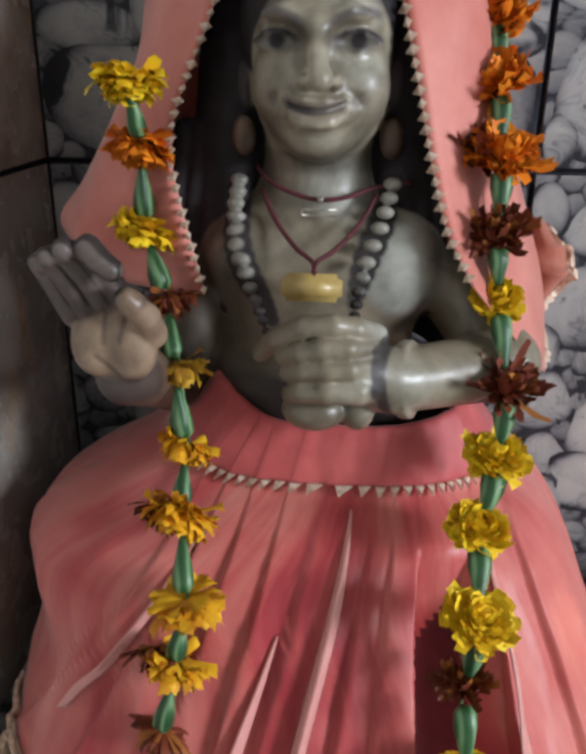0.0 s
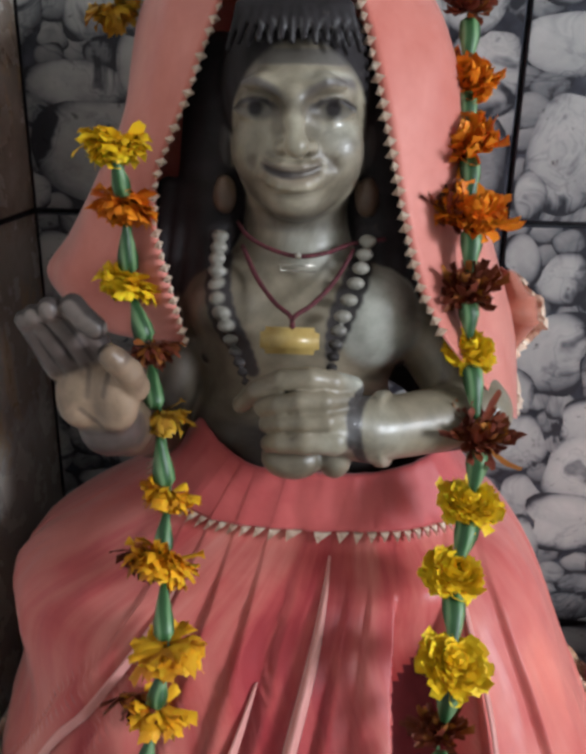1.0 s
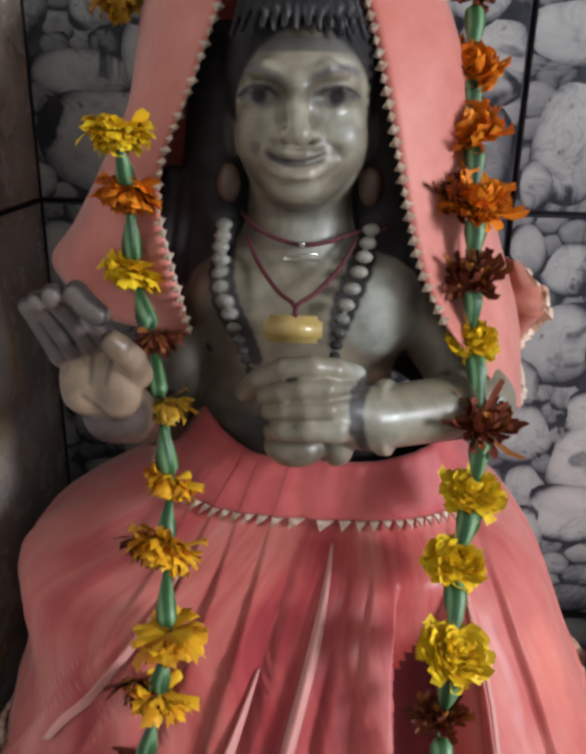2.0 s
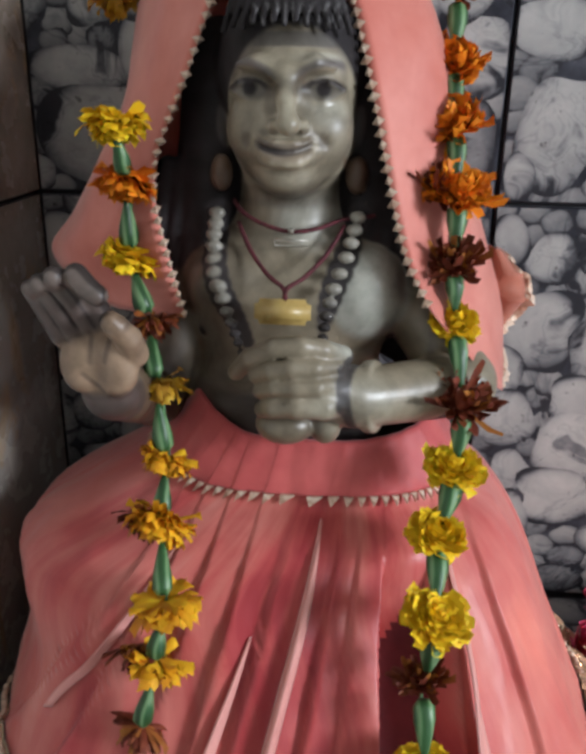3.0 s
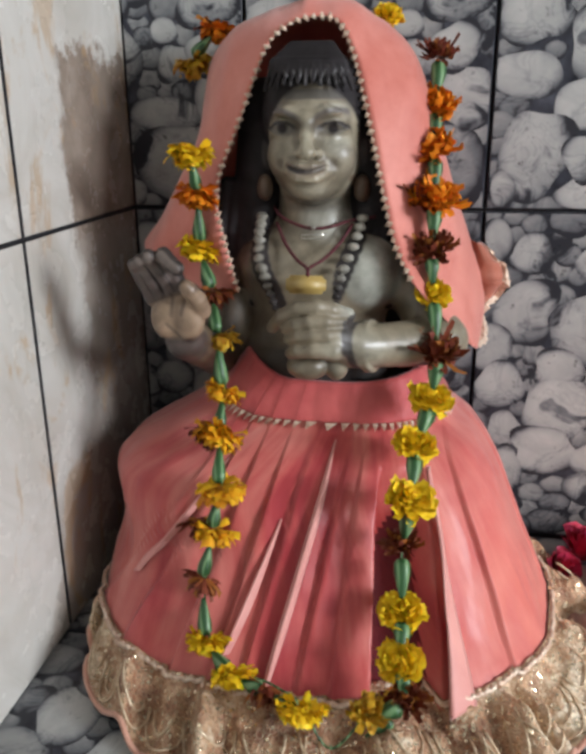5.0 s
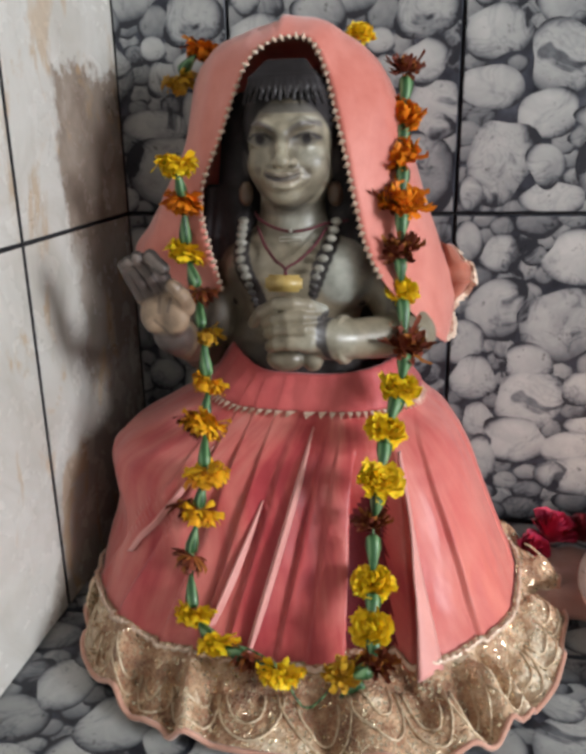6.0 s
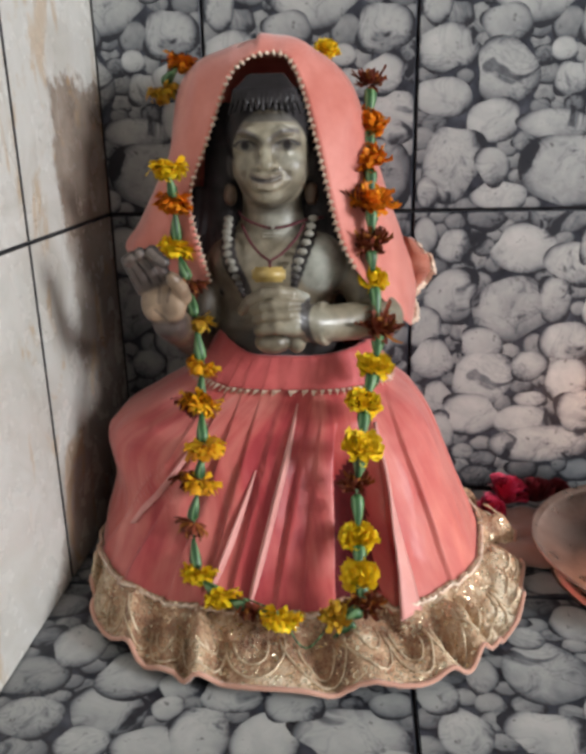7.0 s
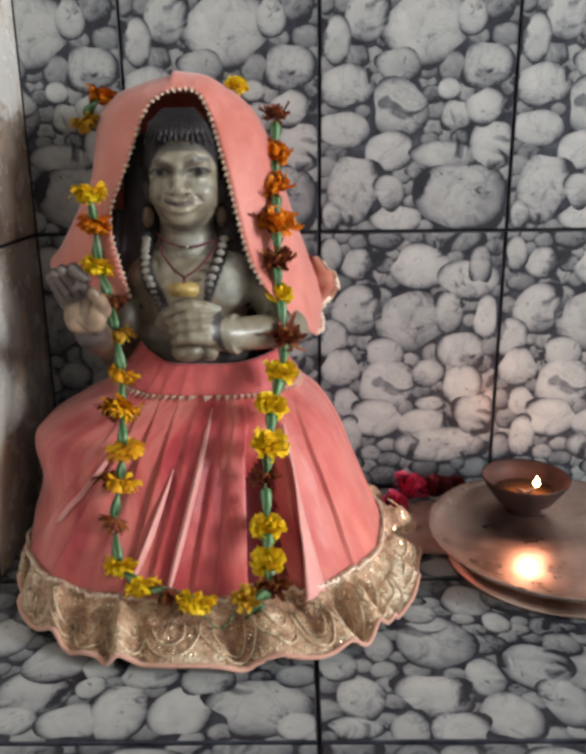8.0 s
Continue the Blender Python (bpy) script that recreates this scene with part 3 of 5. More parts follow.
    c.chain([(0.1774, -0.310, 0.3923), (0.1770, -0.319, 0.4050), (0.1720, -0.327, 0.4155), (0.1690, -0.329, 0.4195)], 0.0098, 0.0070, k=0.0012)
    # the carved bead strings
    beads = Carve((0.09, -0.36, 0.20), (0.46, -0.07, 0.66), 0.0016)
    left = spline([(0.2140, -0.192, 0.468), (0.2130, -0.205, 0.445), (0.2190, -0.222, 0.418), (0.2300, -0.232, 0.392), (0.2390, -0.240, 0.372)], 13)
    right = spline([(0.3220, -0.196, 0.468), (0.3160, -0.212, 0.446), (0.3060, -0.228, 0.420), (0.3010, -0.240, 0.398), (0.2990, -0.246, 0.380)], 11)
    for row in (left, right):
        for i, p in enumerate(row):
            r = 0.0060 - 0.0024 * max(0, i / (len(row) - 1) - 0.5) * 2
            beads.ball(tuple(p), (r * 1.12, r * 0.9, r * 0.78), 0.0004)
    skin = c.d.copy()
    for o in (hair, beads):
        c.blend(tuple(slice(None) for _ in range(3)), o.d, 0.0025)
    v, f = c.mesh()

    def sample(field):
        g = np.clip((v - c.lo) / c.h, 0, np.array(field.shape) - 1.001)
        i, t = g.astype(int), g - g.astype(int)
        out = 0
        for dx in (0, 1):
            for dy in (0, 1):
                for dz in (0, 1):
                    w = (t[:, 0] if dx else 1 - t[:, 0]) * (t[:, 1] if dy else 1 - t[:, 1]) * (t[:, 2] if dz else 1 - t[:, 2])
                    out = out + w * field[i[:, 0] + dx, i[:, 1] + dy, i[:, 2] + dz]
        return out
    stone, olive, black = np.array((0.34, 0.300, 0.225)), np.array((0.12, 0.09, 0.062)), np.array((0.024, 0.021, 0.023))
    ivory, grey = np.array((0.42, 0.40, 0.35)), np.array((0.20, 0.165, 0.115))
    col = np.tile(stone, (len(v), 1))

    def lay(mask, paint):
        col[:] = col * (1 - mask[:, None]) + paint * mask[:, None]
    x, y, z = v.T
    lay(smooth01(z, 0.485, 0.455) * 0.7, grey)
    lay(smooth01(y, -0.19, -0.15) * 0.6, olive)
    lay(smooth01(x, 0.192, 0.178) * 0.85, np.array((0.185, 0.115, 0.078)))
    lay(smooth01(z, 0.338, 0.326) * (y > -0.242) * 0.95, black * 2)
    # the shaded side of the chest, darkened in the paint
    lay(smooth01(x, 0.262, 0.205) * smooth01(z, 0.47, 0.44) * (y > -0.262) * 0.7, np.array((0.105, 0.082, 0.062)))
    # pale patches: the lit side of the chest painted in, the neck, the wrist; a browner raised palm
    lay(smooth01(np.hypot((x - 0.335) / 0.034, (z - 0.412) / 0.040), 1.05, 0.75) * (y < -0.17) * 0.9, np.array((0.47, 0.48, 0.43)))
    lay(smooth01(np.hypot((x - 0.285) / 0.030, (z - 0.466) / 0.026), 1.1, 0.5) * (y < -0.17) * 0.7, np.array((0.45, 0.45, 0.40)))
    lay(smooth01(np.hypot((x - 0.322) / 0.036, (z - 0.345) / 0.030), 1.1, 0.6) * (y < -0.23) * 0.55, np.array((0.36, 0.34, 0.27)))
    hand = smooth01(x, 0.205, 0.190) * (y < -0.285)
    lay(hand * 0.9, np.array((0.105, 0.080, 0.076)))
    heel = 0.364 + 0.25 * np.clip(x - 0.160, 0, 0.03)
    palm = smooth01(z, 0.412 + 0.35 * (x - 0.152), 0.402 + 0.35 * (x - 0.152)) * smooth01(z, heel - 0.003, heel + 0.004)
    thumb = smooth01(np.hypot((x - 0.1715) / 0.0085, (z - 0.4160) / 0.012), 1.1, 0.7)
    lay(hand * np.maximum(palm, thumb) * 0.9, np.array((0.38, 0.265, 0.180)))
    lay(hand * (1 - palm) * smooth01(z, 0.425, 0.440) * 0.4, np.array((0.26, 0.215, 0.190)))
    # shade between the raised fingers and in the palm's creases, painted in
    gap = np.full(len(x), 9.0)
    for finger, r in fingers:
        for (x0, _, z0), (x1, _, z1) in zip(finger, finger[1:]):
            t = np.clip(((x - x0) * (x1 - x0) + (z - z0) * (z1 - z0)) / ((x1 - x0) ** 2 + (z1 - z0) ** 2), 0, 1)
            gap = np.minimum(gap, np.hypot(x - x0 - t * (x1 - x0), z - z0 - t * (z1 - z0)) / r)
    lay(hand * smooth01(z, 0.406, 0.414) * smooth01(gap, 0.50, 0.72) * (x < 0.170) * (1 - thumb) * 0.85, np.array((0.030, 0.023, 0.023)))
    for x0, z0, x1, z1 in ((0.1450, 0.3800, 0.1572, 0.3668), (0.1512, 0.4080, 0.1500, 0.3880), (0.1270, 0.3990, 0.1500, 0.4080), (0.1640, 0.4040, 0.1610, 0.3900)):
        t = np.clip(((x - x0) * (x1 - x0) + (z - z0) * (z1 - z0)) / ((x1 - x0) ** 2 + (z1 - z0) ** 2), 0, 1)
        lay(hand * smooth01(np.hypot(x - x0 - t * (x1 - x0), z - z0 - t * (z1 - z0)), 0.0026, 0.0006) * 0.65, np.array((0.09, 0.060, 0.048)))
    # the crease beside the bangle, its shade painted in; the fist browner towards its left end
    along = ((x - 0.337) * 0.085 - (y + 0.2540) * 0.026 + (z - 0.3465) * 0.012) / 0.0897
    lay(smooth01(np.abs(along + 0.0085), 0.0046, 0.0030) * (y < -0.225) * (np.hypot(x - 0.337, z - 0.3465) < 0.04) * 0.9, black * 2)
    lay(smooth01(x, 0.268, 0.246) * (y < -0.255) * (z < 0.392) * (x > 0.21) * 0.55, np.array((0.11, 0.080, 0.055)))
    front = smooth01(y, -0.205, -0.215)
    # the face shaded in paint towards the hair and down one cheek; ears blackened
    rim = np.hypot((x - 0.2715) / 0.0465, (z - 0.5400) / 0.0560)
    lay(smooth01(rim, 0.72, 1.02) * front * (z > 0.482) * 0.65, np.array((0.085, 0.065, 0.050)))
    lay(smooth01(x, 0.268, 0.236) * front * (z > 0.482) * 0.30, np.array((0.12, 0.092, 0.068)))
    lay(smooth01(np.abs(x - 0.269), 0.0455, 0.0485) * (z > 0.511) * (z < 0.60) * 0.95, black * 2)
    # painted highlights on the other cheek, the brow and the ridge of the nose
    lay(smooth01(np.hypot((x - 0.2990) / 0.015, (z - 0.5420) / 0.013), 1.1, 0.4) * front * 0.6, np.array((0.44, 0.43, 0.37)))
    lay(smooth01(np.hypot((x - 0.2920) / 0.022, (z - 0.5770) / 0.0045), 1.1, 0.4) * front * 0.6, np.array((0.44, 0.42, 0.35)))
    lay(smooth01(np.hypot((x - 0.2718) / 0.0042, (z - 0.5480) / 0.020), 1.1, 0.4) * front * 0.5, np.array((0.44, 0.41, 0.32)))
    # the grey band painted over the forehead
    lay(smooth01(np.abs(z - 0.5885), 0.0055, 0.0040) * smooth01(np.abs(x - 0.274), 0.032, 0.026) * front * 0.75, np.array((0.075, 0.070, 0.070)))
    for s in (-1, 1):
        e = 0.2695 + 0.0252 * s
        # the socket's shade painted in, the eye, its iris and the painted lash line
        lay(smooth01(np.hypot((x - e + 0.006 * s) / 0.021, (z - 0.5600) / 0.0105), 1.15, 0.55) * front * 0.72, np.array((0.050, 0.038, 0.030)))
        q = np.hypot((x - e) / 0.0130, (z - 0.5565) / 0.0062)
        lay(smooth01(q, 1.10, 0.75) * front * 0.75, np.array((0.14, 0.125, 0.105)))
        lay(0.95 * smooth01(np.hypot(x - e, z - 0.5575), 0.0064, 0.0036) * smooth01(q, 1.0, 0.9) * front, black * 1.3)
        lay(smooth01(np.abs(q - 1.0), 0.34, 0.10) * front * smooth01(z, 0.5540, 0.5580) * 0.9, black * 1.5)
        lid = 0.5572 + 0.0085 * (1 - np.clip(np.abs(x - e) / 0.0165, 0, 1) ** 2)
        lay(smooth01(np.abs(z - lid - 0.0012), 0.0022, 0.0010) * smooth01(np.abs(x - e), 0.0150, 0.010) * front * 0.45, stone * 0.8)
        bx = np.abs(x - 0.2690)
        arch = 0.5655 + 0.0085 * np.sin(np.clip((bx - 0.006) / 0.038, 0, 1) * 2.5)
        lay(smooth01(np.abs(z - arch), 0.0042, 0.0008) * smooth01(bx, 0.005, 0.012) * smooth01(bx, 0.046, 0.036) * front * 0.5, black * 4)
        # painted shade down the sides of the nose, below it and along the smile
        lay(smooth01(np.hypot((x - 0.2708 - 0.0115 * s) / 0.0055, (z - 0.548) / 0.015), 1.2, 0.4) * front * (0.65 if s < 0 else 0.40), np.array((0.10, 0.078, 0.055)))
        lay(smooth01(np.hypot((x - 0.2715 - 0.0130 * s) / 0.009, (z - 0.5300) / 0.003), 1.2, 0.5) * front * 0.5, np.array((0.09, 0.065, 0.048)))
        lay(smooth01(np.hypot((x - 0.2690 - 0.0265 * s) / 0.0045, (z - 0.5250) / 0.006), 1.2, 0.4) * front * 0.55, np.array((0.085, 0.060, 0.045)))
    smile = np.clip(np.abs(x - 0.2695) / 0.0215, 0, 1)
    mz = 0.5174 + 0.0058 * smile ** 2
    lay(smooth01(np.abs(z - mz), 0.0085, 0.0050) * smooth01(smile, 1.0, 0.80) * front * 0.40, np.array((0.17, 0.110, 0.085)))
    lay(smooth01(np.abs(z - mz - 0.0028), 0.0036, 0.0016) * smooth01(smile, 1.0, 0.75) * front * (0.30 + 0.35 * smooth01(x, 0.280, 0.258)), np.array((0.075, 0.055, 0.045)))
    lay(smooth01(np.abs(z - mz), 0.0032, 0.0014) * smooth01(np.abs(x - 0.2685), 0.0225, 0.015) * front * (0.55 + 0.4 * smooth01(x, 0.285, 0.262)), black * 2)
    # shade painted into the hollow below the lip and under the chin
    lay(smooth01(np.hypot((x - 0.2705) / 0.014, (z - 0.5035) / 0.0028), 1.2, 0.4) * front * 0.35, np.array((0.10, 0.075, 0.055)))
    lay(smooth01(z, 0.4925, 0.4865) * smooth01(z, 0.470, 0.478) * (y < -0.17) * 0.6, np.array((0.08, 0.062, 0.048)))
    lay(smooth01(np.abs(z - 0.4975), 0.0165, 0.012) * smooth01(np.abs(np.abs(x - 0.2685) - 0.051), 0.012, 0.008) * (y < -0.165) * 0.9, np.array((0.12, 0.066, 0.040)))
    sk, hr, bd = sample(skin), sample(hair.d), sample(beads.d)
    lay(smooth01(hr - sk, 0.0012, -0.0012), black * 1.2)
    # highlights on the fringe, painted in as pale strokes
    comb = 0.5 + 0.5 * np.sin((x - 0.2725) * (1 - 0.9 * (z - 0.600) / 0.05) * 1150 + 2.0 * np.sin((x - 0.27) * 160))
    lay(smooth01(comb, 0.62, 0.9) * smooth01(np.abs(x - 0.276), 0.038, 0.020) * smooth01(np.abs(z - 0.6035), 0.0095, 0.004) * (y < -0.19) * 0.8, np.array((0.105, 0.100, 0.105)))
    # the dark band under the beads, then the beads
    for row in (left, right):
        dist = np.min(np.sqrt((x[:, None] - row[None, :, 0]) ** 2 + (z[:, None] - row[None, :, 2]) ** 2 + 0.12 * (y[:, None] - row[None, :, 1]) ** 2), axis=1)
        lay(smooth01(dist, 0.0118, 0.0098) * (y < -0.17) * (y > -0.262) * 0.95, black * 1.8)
    lay(smooth01(bd - np.minimum(sk, hr), 0.0008, -0.0010) * smooth01(z + 0.12 * (0.268 - x), 0.392, 0.424), ivory * 0.8)
    me = bpy.data.meshes.new("statue")
    me.from_pydata(v.tolist(), [], f.tolist())
    me.materials.append(M_STATUE)
    me.polygons.foreach_set("use_smooth", [True] * len(me.polygons))
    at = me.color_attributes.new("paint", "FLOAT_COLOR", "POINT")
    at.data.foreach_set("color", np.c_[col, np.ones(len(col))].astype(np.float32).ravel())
    me.update()
    ob = new("statue", me)
    sm = ob.modifiers.new("soften", "SMOOTH")
    sm.factor, sm.iterations = 0.5, 3
    return tagged(ob, "painted grey stone statue of a seated figure, one palm raised", "statue")


statue()


def choker():
    th = empty("thread_choker", (0.272, -0.21, 0.46), "maroon thread with a safety pin tied round the statue's neck", "necklace")
    pts = spline([(0.222, -0.168, 0.478), (0.234, -0.196, 0.470), (0.252, -0.2075, 0.4625), (0.272, -0.2115, 0.4585), (0.292, -0.2085, 0.4605), (0.310, -0.196, 0.4655), (0.335, -0.190, 0.4685)], 40)
    under(mesh_object("cord", *tube_data(pts, 0.0017, 6), M_THREAD), th)
    w, z, y = 0.0125, 0.4505, -0.2145
    loop = [(0.273 - w, y, z + 0.002), (0.273 - w, y, z - 0.0022), (0.273 + w, y, z - 0.0022), (0.273 + w, y, z + 0.0022), (0.273 - w, y - 0.0005, z + 0.0018)]
    under(mesh_object("safety_pin", *tube_data(loop, 0.00075, 6), M_PIN, label="small steel safety pin"), th)
    v, f = lathe_data([(0.0001, -0.0024), (0.0018, -0.0016), (0.0024, 0), (0.0018, 0.0016), (0.0001, 0.0024)], 12)
    under(mesh_object("bead", [(a + 0.273, b - 0.2145, q + 0.4595) for a, b, q in v], f, M_PIN), th)


def pendant():
    th = empty("pendant_necklace", (0.27, -0.24, 0.41), "amber block pendant on a dark cord over the chest", "necklace")
    for name, side in (("cord", [(0.231, -0.196, 0.462), (0.243, -0.2155, 0.444), (0.258, -0.2335, 0.430), (0.2705, -0.2435, 0.4225), (0.2705, -0.2450, 0.412)]),
                       ("cord", [(0.312, -0.200, 0.462), (0.300, -0.2190, 0.444), (0.285, -0.2350, 0.430), (0.2725, -0.2440, 0.4225), (0.2725, -0.2450, 0.412)])):
        under(mesh_object(name, *tube_data(spline(side, 24), 0.0017, 6), M_THREAD), th)
    bm = bmesh.new()
    bmesh.ops.create_cube(bm, size=1.0)
    bmesh.ops.scale(bm, vec=(0.041, 0.011, 0.0185), verts=bm.verts)
    bmesh.ops.bevel(bm, geom=bm.edges[:], offset=0.0036, segments=3, affect="EDGES")
    bmesh.ops.transform(bm, matrix=pose(0.2700, -0.2465, 0.4065, -14, 0, 0), verts=bm.verts)
    me = bpy.data.meshes.new("pendant")
    bm.to_mesh(me)
    me.materials.append(M_PEND)
    me.polygons.foreach_set("use_smooth", [True] * len(me.polygons))
    under(new("pendant", me), th)


choker()
pendant()


# ---- the skirt ----
SK = [(0.297, 0.192, 0.390, -0.234, -0.08), (0.268, 0.165, 0.412, -0.244, -0.07), (0.248, 0.142, 0.430, -0.252, -0.05), (0.226, 0.092, 0.458, -0.288, -0.035),
      (0.190, 0.036, 0.484, -0.320, -0.03), (0.130, 0.046, 0.510, -0.354, -0.028), (0.080, 0.034, 0.532, -0.390, -0.026), (0.042, 0.028, 0.548, -0.430, -0.025)]
SK_FINE = spline(SK, 71)
# knife pleats: the place of each crease across the front, as a share of the half width, at the waist and at the hem, and its height
PLEATS = [(-1.0, -1.0, 0.004), (-0.62, -0.97, 0.010), (-0.50, -0.76, 0.012), (-0.36, -0.52, 0.007), (-0.20, -0.36, 0.010), (-0.04, -0.24, 0.008), (0.10, -0.14, 0.011),
          (0.20, -0.02, 0.008), (0.29, 0.11, 0.006), (0.40, 0.27, 0.004), (0.64, 0.50, 0.012), (0.80, 0.80, 0.005), (1.01, 1.01, 0.0)]
PIT = 9  # the panel between this crease and the next lies deep


def crease(i, s):
    """The share across at s of a crease that hangs straight from waist to hem."""
    u0, u1, _ = PLEATS[i]
    if abs(u0) >= 1.0:
        return u0
    return straight(u0, u1, s)


def straight(u0, u1, s):
    q = min(max(s, 0.0), 0.9999) * 70
    row = SK_FINE[int(q)] * (1 - q % 1) + SK_FINE[int(q) + 1] * (q % 1)
    a, b = 0.284 + 0.170 * u0, 0.288 + 0.260 * u1
    x = a + (b - a) * (0.235 - row[0]) / 0.190
    return max(-0.995, min(0.995, (x - (row[1] + row[2]) / 2) / ((row[2] - row[1]) / 2)))


def front_share(s, a):
    """How far across the front, from -1 to 1, the angle a lies at s."""
    ca = math.cos(a)
    return math.copysign(abs(ca) ** (2.0 / squareness(s)), ca)


def front_angle(s, u):
    return -math.acos(math.copysign(min(abs(u), 0.995) ** (squareness(s) / 2.0), u))


def squareness(s):
    return 2.75 - 0.35 * float(smooth01(s, 0.5, 1.0))


def ring_point(row, a, n=2.3):
    z, xl, xr, yf, yb = row
    cx, rx, cy = (xl + xr) / 2, (xr - xl) / 2, (yf * 0.45 + yb * 0.55)
    ry = (cy - yf) if math.sin(a) < 0 else (yb - cy)
    ca, sa = math.cos(a), math.sin(a)
    p = 2.0 / n
    return cx + rx * math.copysign(abs(ca) ** p, ca), cy + ry * math.copysign(abs(sa) ** p, sa), z


def skirt_point(s, a):
    """s from 0 (waist) to 1 (hem), a: the angle round."""
    q = min(max(s, 0.0), 0.9999) * 70
    row = SK_FINE[int(q)] * (1 - q % 1) + SK_FINE[int(q) + 1] * (q % 1)
    x, y, z = ring_point(row, a, squareness(s))
    ca, sa = math.cos(a), math.sin(a)
    g = float(smooth01(s, 0.18, 0.70))
    d = 0.0
    if sa < 0:
        u = front_share(s, a) + 0.008 * noise.noise((ca * 3, s * 1.4, 4.0)) * s
        for i in range(len(PLEATS) - 1):
            c, c1, hgt = crease(i, s), crease(i + 1, s), PLEATS[i][2]
            if c <= u < c1 and c1 - c > 0.004:
                w = (u - c) / (c1 - c)
                edge = float(smooth01(w, 0.0, min(0.3, 0.010 / (c1 - c))))
                d += hgt * (0.5 - w) * edge - hgt * 0.5 * (1 - edge)
        pit = float(smooth01(u, crease(PIT, s) - 0.004, crease(PIT, s) + 0.012) * smooth01(u, crease(PIT + 1, s) + 0.004, crease(PIT + 1, s) - 0.012))
        d -= 0.036 * pit * float(smooth01(s, 0.34, 0.66))
    d += 0.005 * noise.noise((ca * 4.0, sa * 4.0, s * 0.9))
    d = d * (0.05 + 1.05 * g) * (1.0 - 0.40 * float(smooth01(s, 0.85, 1.0)))
    d += 0.0026 * noise.noise((x * 17, y * 17, z * 11)) + 0.0012 * noise.noise((x * 46, y * 46, z * 20)) + 0.0005 * noise.noise((x * 110, y * 110, z * 40))
    d += 0.0003 * math.sin(ca * 42 + 5 * noise.noise((x * 12, z * 12, 1))) * (1 - g)
    return x + ca * d, y + sa * d, z + 0.006 * noise.noise((ca * 4, sa * 4, 7.0)) * s + (0.010 * ca * ca + 0.016 * float(smooth01(-ca, 0.30, 0.95))) * (1 - s) ** 3


def skirt():
    th = empty("skirt", (0.285, -0.22, 0.0), "coral satin gathered skirt with gold lace hem, dressed on the statue", "skirt")
    na = 1080
    ang = [2 * math.pi * i / na for i in range(na)]
    s0 = 0.155
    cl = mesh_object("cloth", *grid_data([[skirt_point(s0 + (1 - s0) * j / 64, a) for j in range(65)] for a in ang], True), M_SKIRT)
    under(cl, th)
    cl.data.materials.append(M_DEEP_PANEL)
    # faces of the deep panel take the darker maroon
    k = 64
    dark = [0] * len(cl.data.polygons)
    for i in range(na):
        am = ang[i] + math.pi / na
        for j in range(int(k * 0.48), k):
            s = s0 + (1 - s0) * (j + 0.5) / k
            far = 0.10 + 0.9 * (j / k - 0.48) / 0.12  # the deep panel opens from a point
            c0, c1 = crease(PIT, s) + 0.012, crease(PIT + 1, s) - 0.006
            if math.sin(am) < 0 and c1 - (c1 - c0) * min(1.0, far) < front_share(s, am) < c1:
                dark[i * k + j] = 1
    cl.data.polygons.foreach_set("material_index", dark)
    weave = cl.data.uv_layers.new(name="weave")
    spot = [(front_share(s0 + (1 - s0) * j / k, a) + (2.5 if math.sin(a) > 0 else 0.0), j / k) for a in ang for j in range(k + 1)]
    loops = np.zeros(len(cl.data.loops), np.int32)
    cl.data.loops.foreach_get("vertex_index", loops)
    weave.data.foreach_set("uv", np.array(spot, np.float32)[loops].ravel())
    band = [[(lambda q: (q[0] + math.cos(a) * 0.004, q[1] + math.sin(a) * 0.004, q[2] + 0.001))(skirt_point(s, a)) for s in np.linspace(0.0, 0.215, 14)]
            + [(lambda q: (q[0] + math.cos(a) * 0.0012, q[1] + math.sin(a) * 0.0012, q[2]))(skirt_point(0.215, a))] for a in ang]
    top = [[(p[0] - math.cos(a) * 0.012, p[1] - math.sin(a) * 0.012, p[2] - 0.010), (p[0] - math.cos(a) * 0.003, p[1] - math.sin(a) * 0.003, p[2] + 0.002), p]
           for a, p in zip(ang, [b[0] for b in band])]
    under(mesh_object("waistband", *grid_data([t[:-1] + b for t, b in zip(top, band)], True), M_BAND), th)
    # pleat edges that stand away from the cloth, the light they catch painted in as a paler satin: the share across at
    # the waist and at the hem, where they begin and end, width, lift
    for u0, u1, sa, sb, wide, lift in ((0.10, -0.14, 0.32, 0.97, 0.034, 0.006), (-0.04, -0.33, 0.60, 0.90, 0.030, 0.006), (-0.50, -0.90, 0.44, 0.78, 0.026, 0.004), (0.66, 0.51, 0.44, 1.0, 0.120, 0.014)):
        sheet = []
        for i in range(44):
            w = i / 43
            s = sa + (sb - sa) * w
            cc = straight(u0, u1, s)
            wd = wide * (w ** 1.1 if wide > 0.1 else math.sin(math.pi * min(1.0, 0.06 + 0.74 * w)))
            row = []
            for q in range(7):
                k = q / 6
                a = front_angle(s, cc + wd * k)
                p = Vector(skirt_point(s, a))
                o = Vector((math.cos(a), math.sin(a), 0.15))
                row.append(p + o * (lift * float(smooth01(w, 0.0, 0.5)) * (1 - 0.8 * k) + 0.0015))
            # the edge turns under
            sheet.append([row[0] + Vector((0.004, 0.005, 0))] + row)
        pl = under(mesh_object("pleat", *grid_data(sheet), M_FOLD, label="pleat edge in a paler, lit tone of the satin"), th)
        so = pl.modifiers.new("thickness", "SOLIDIFY")
        so.thickness, so.offset = 0.0008, -1.0
    # the little folded points of trim under the waistband
    tri_v, tri_f = [], []
    k = 46
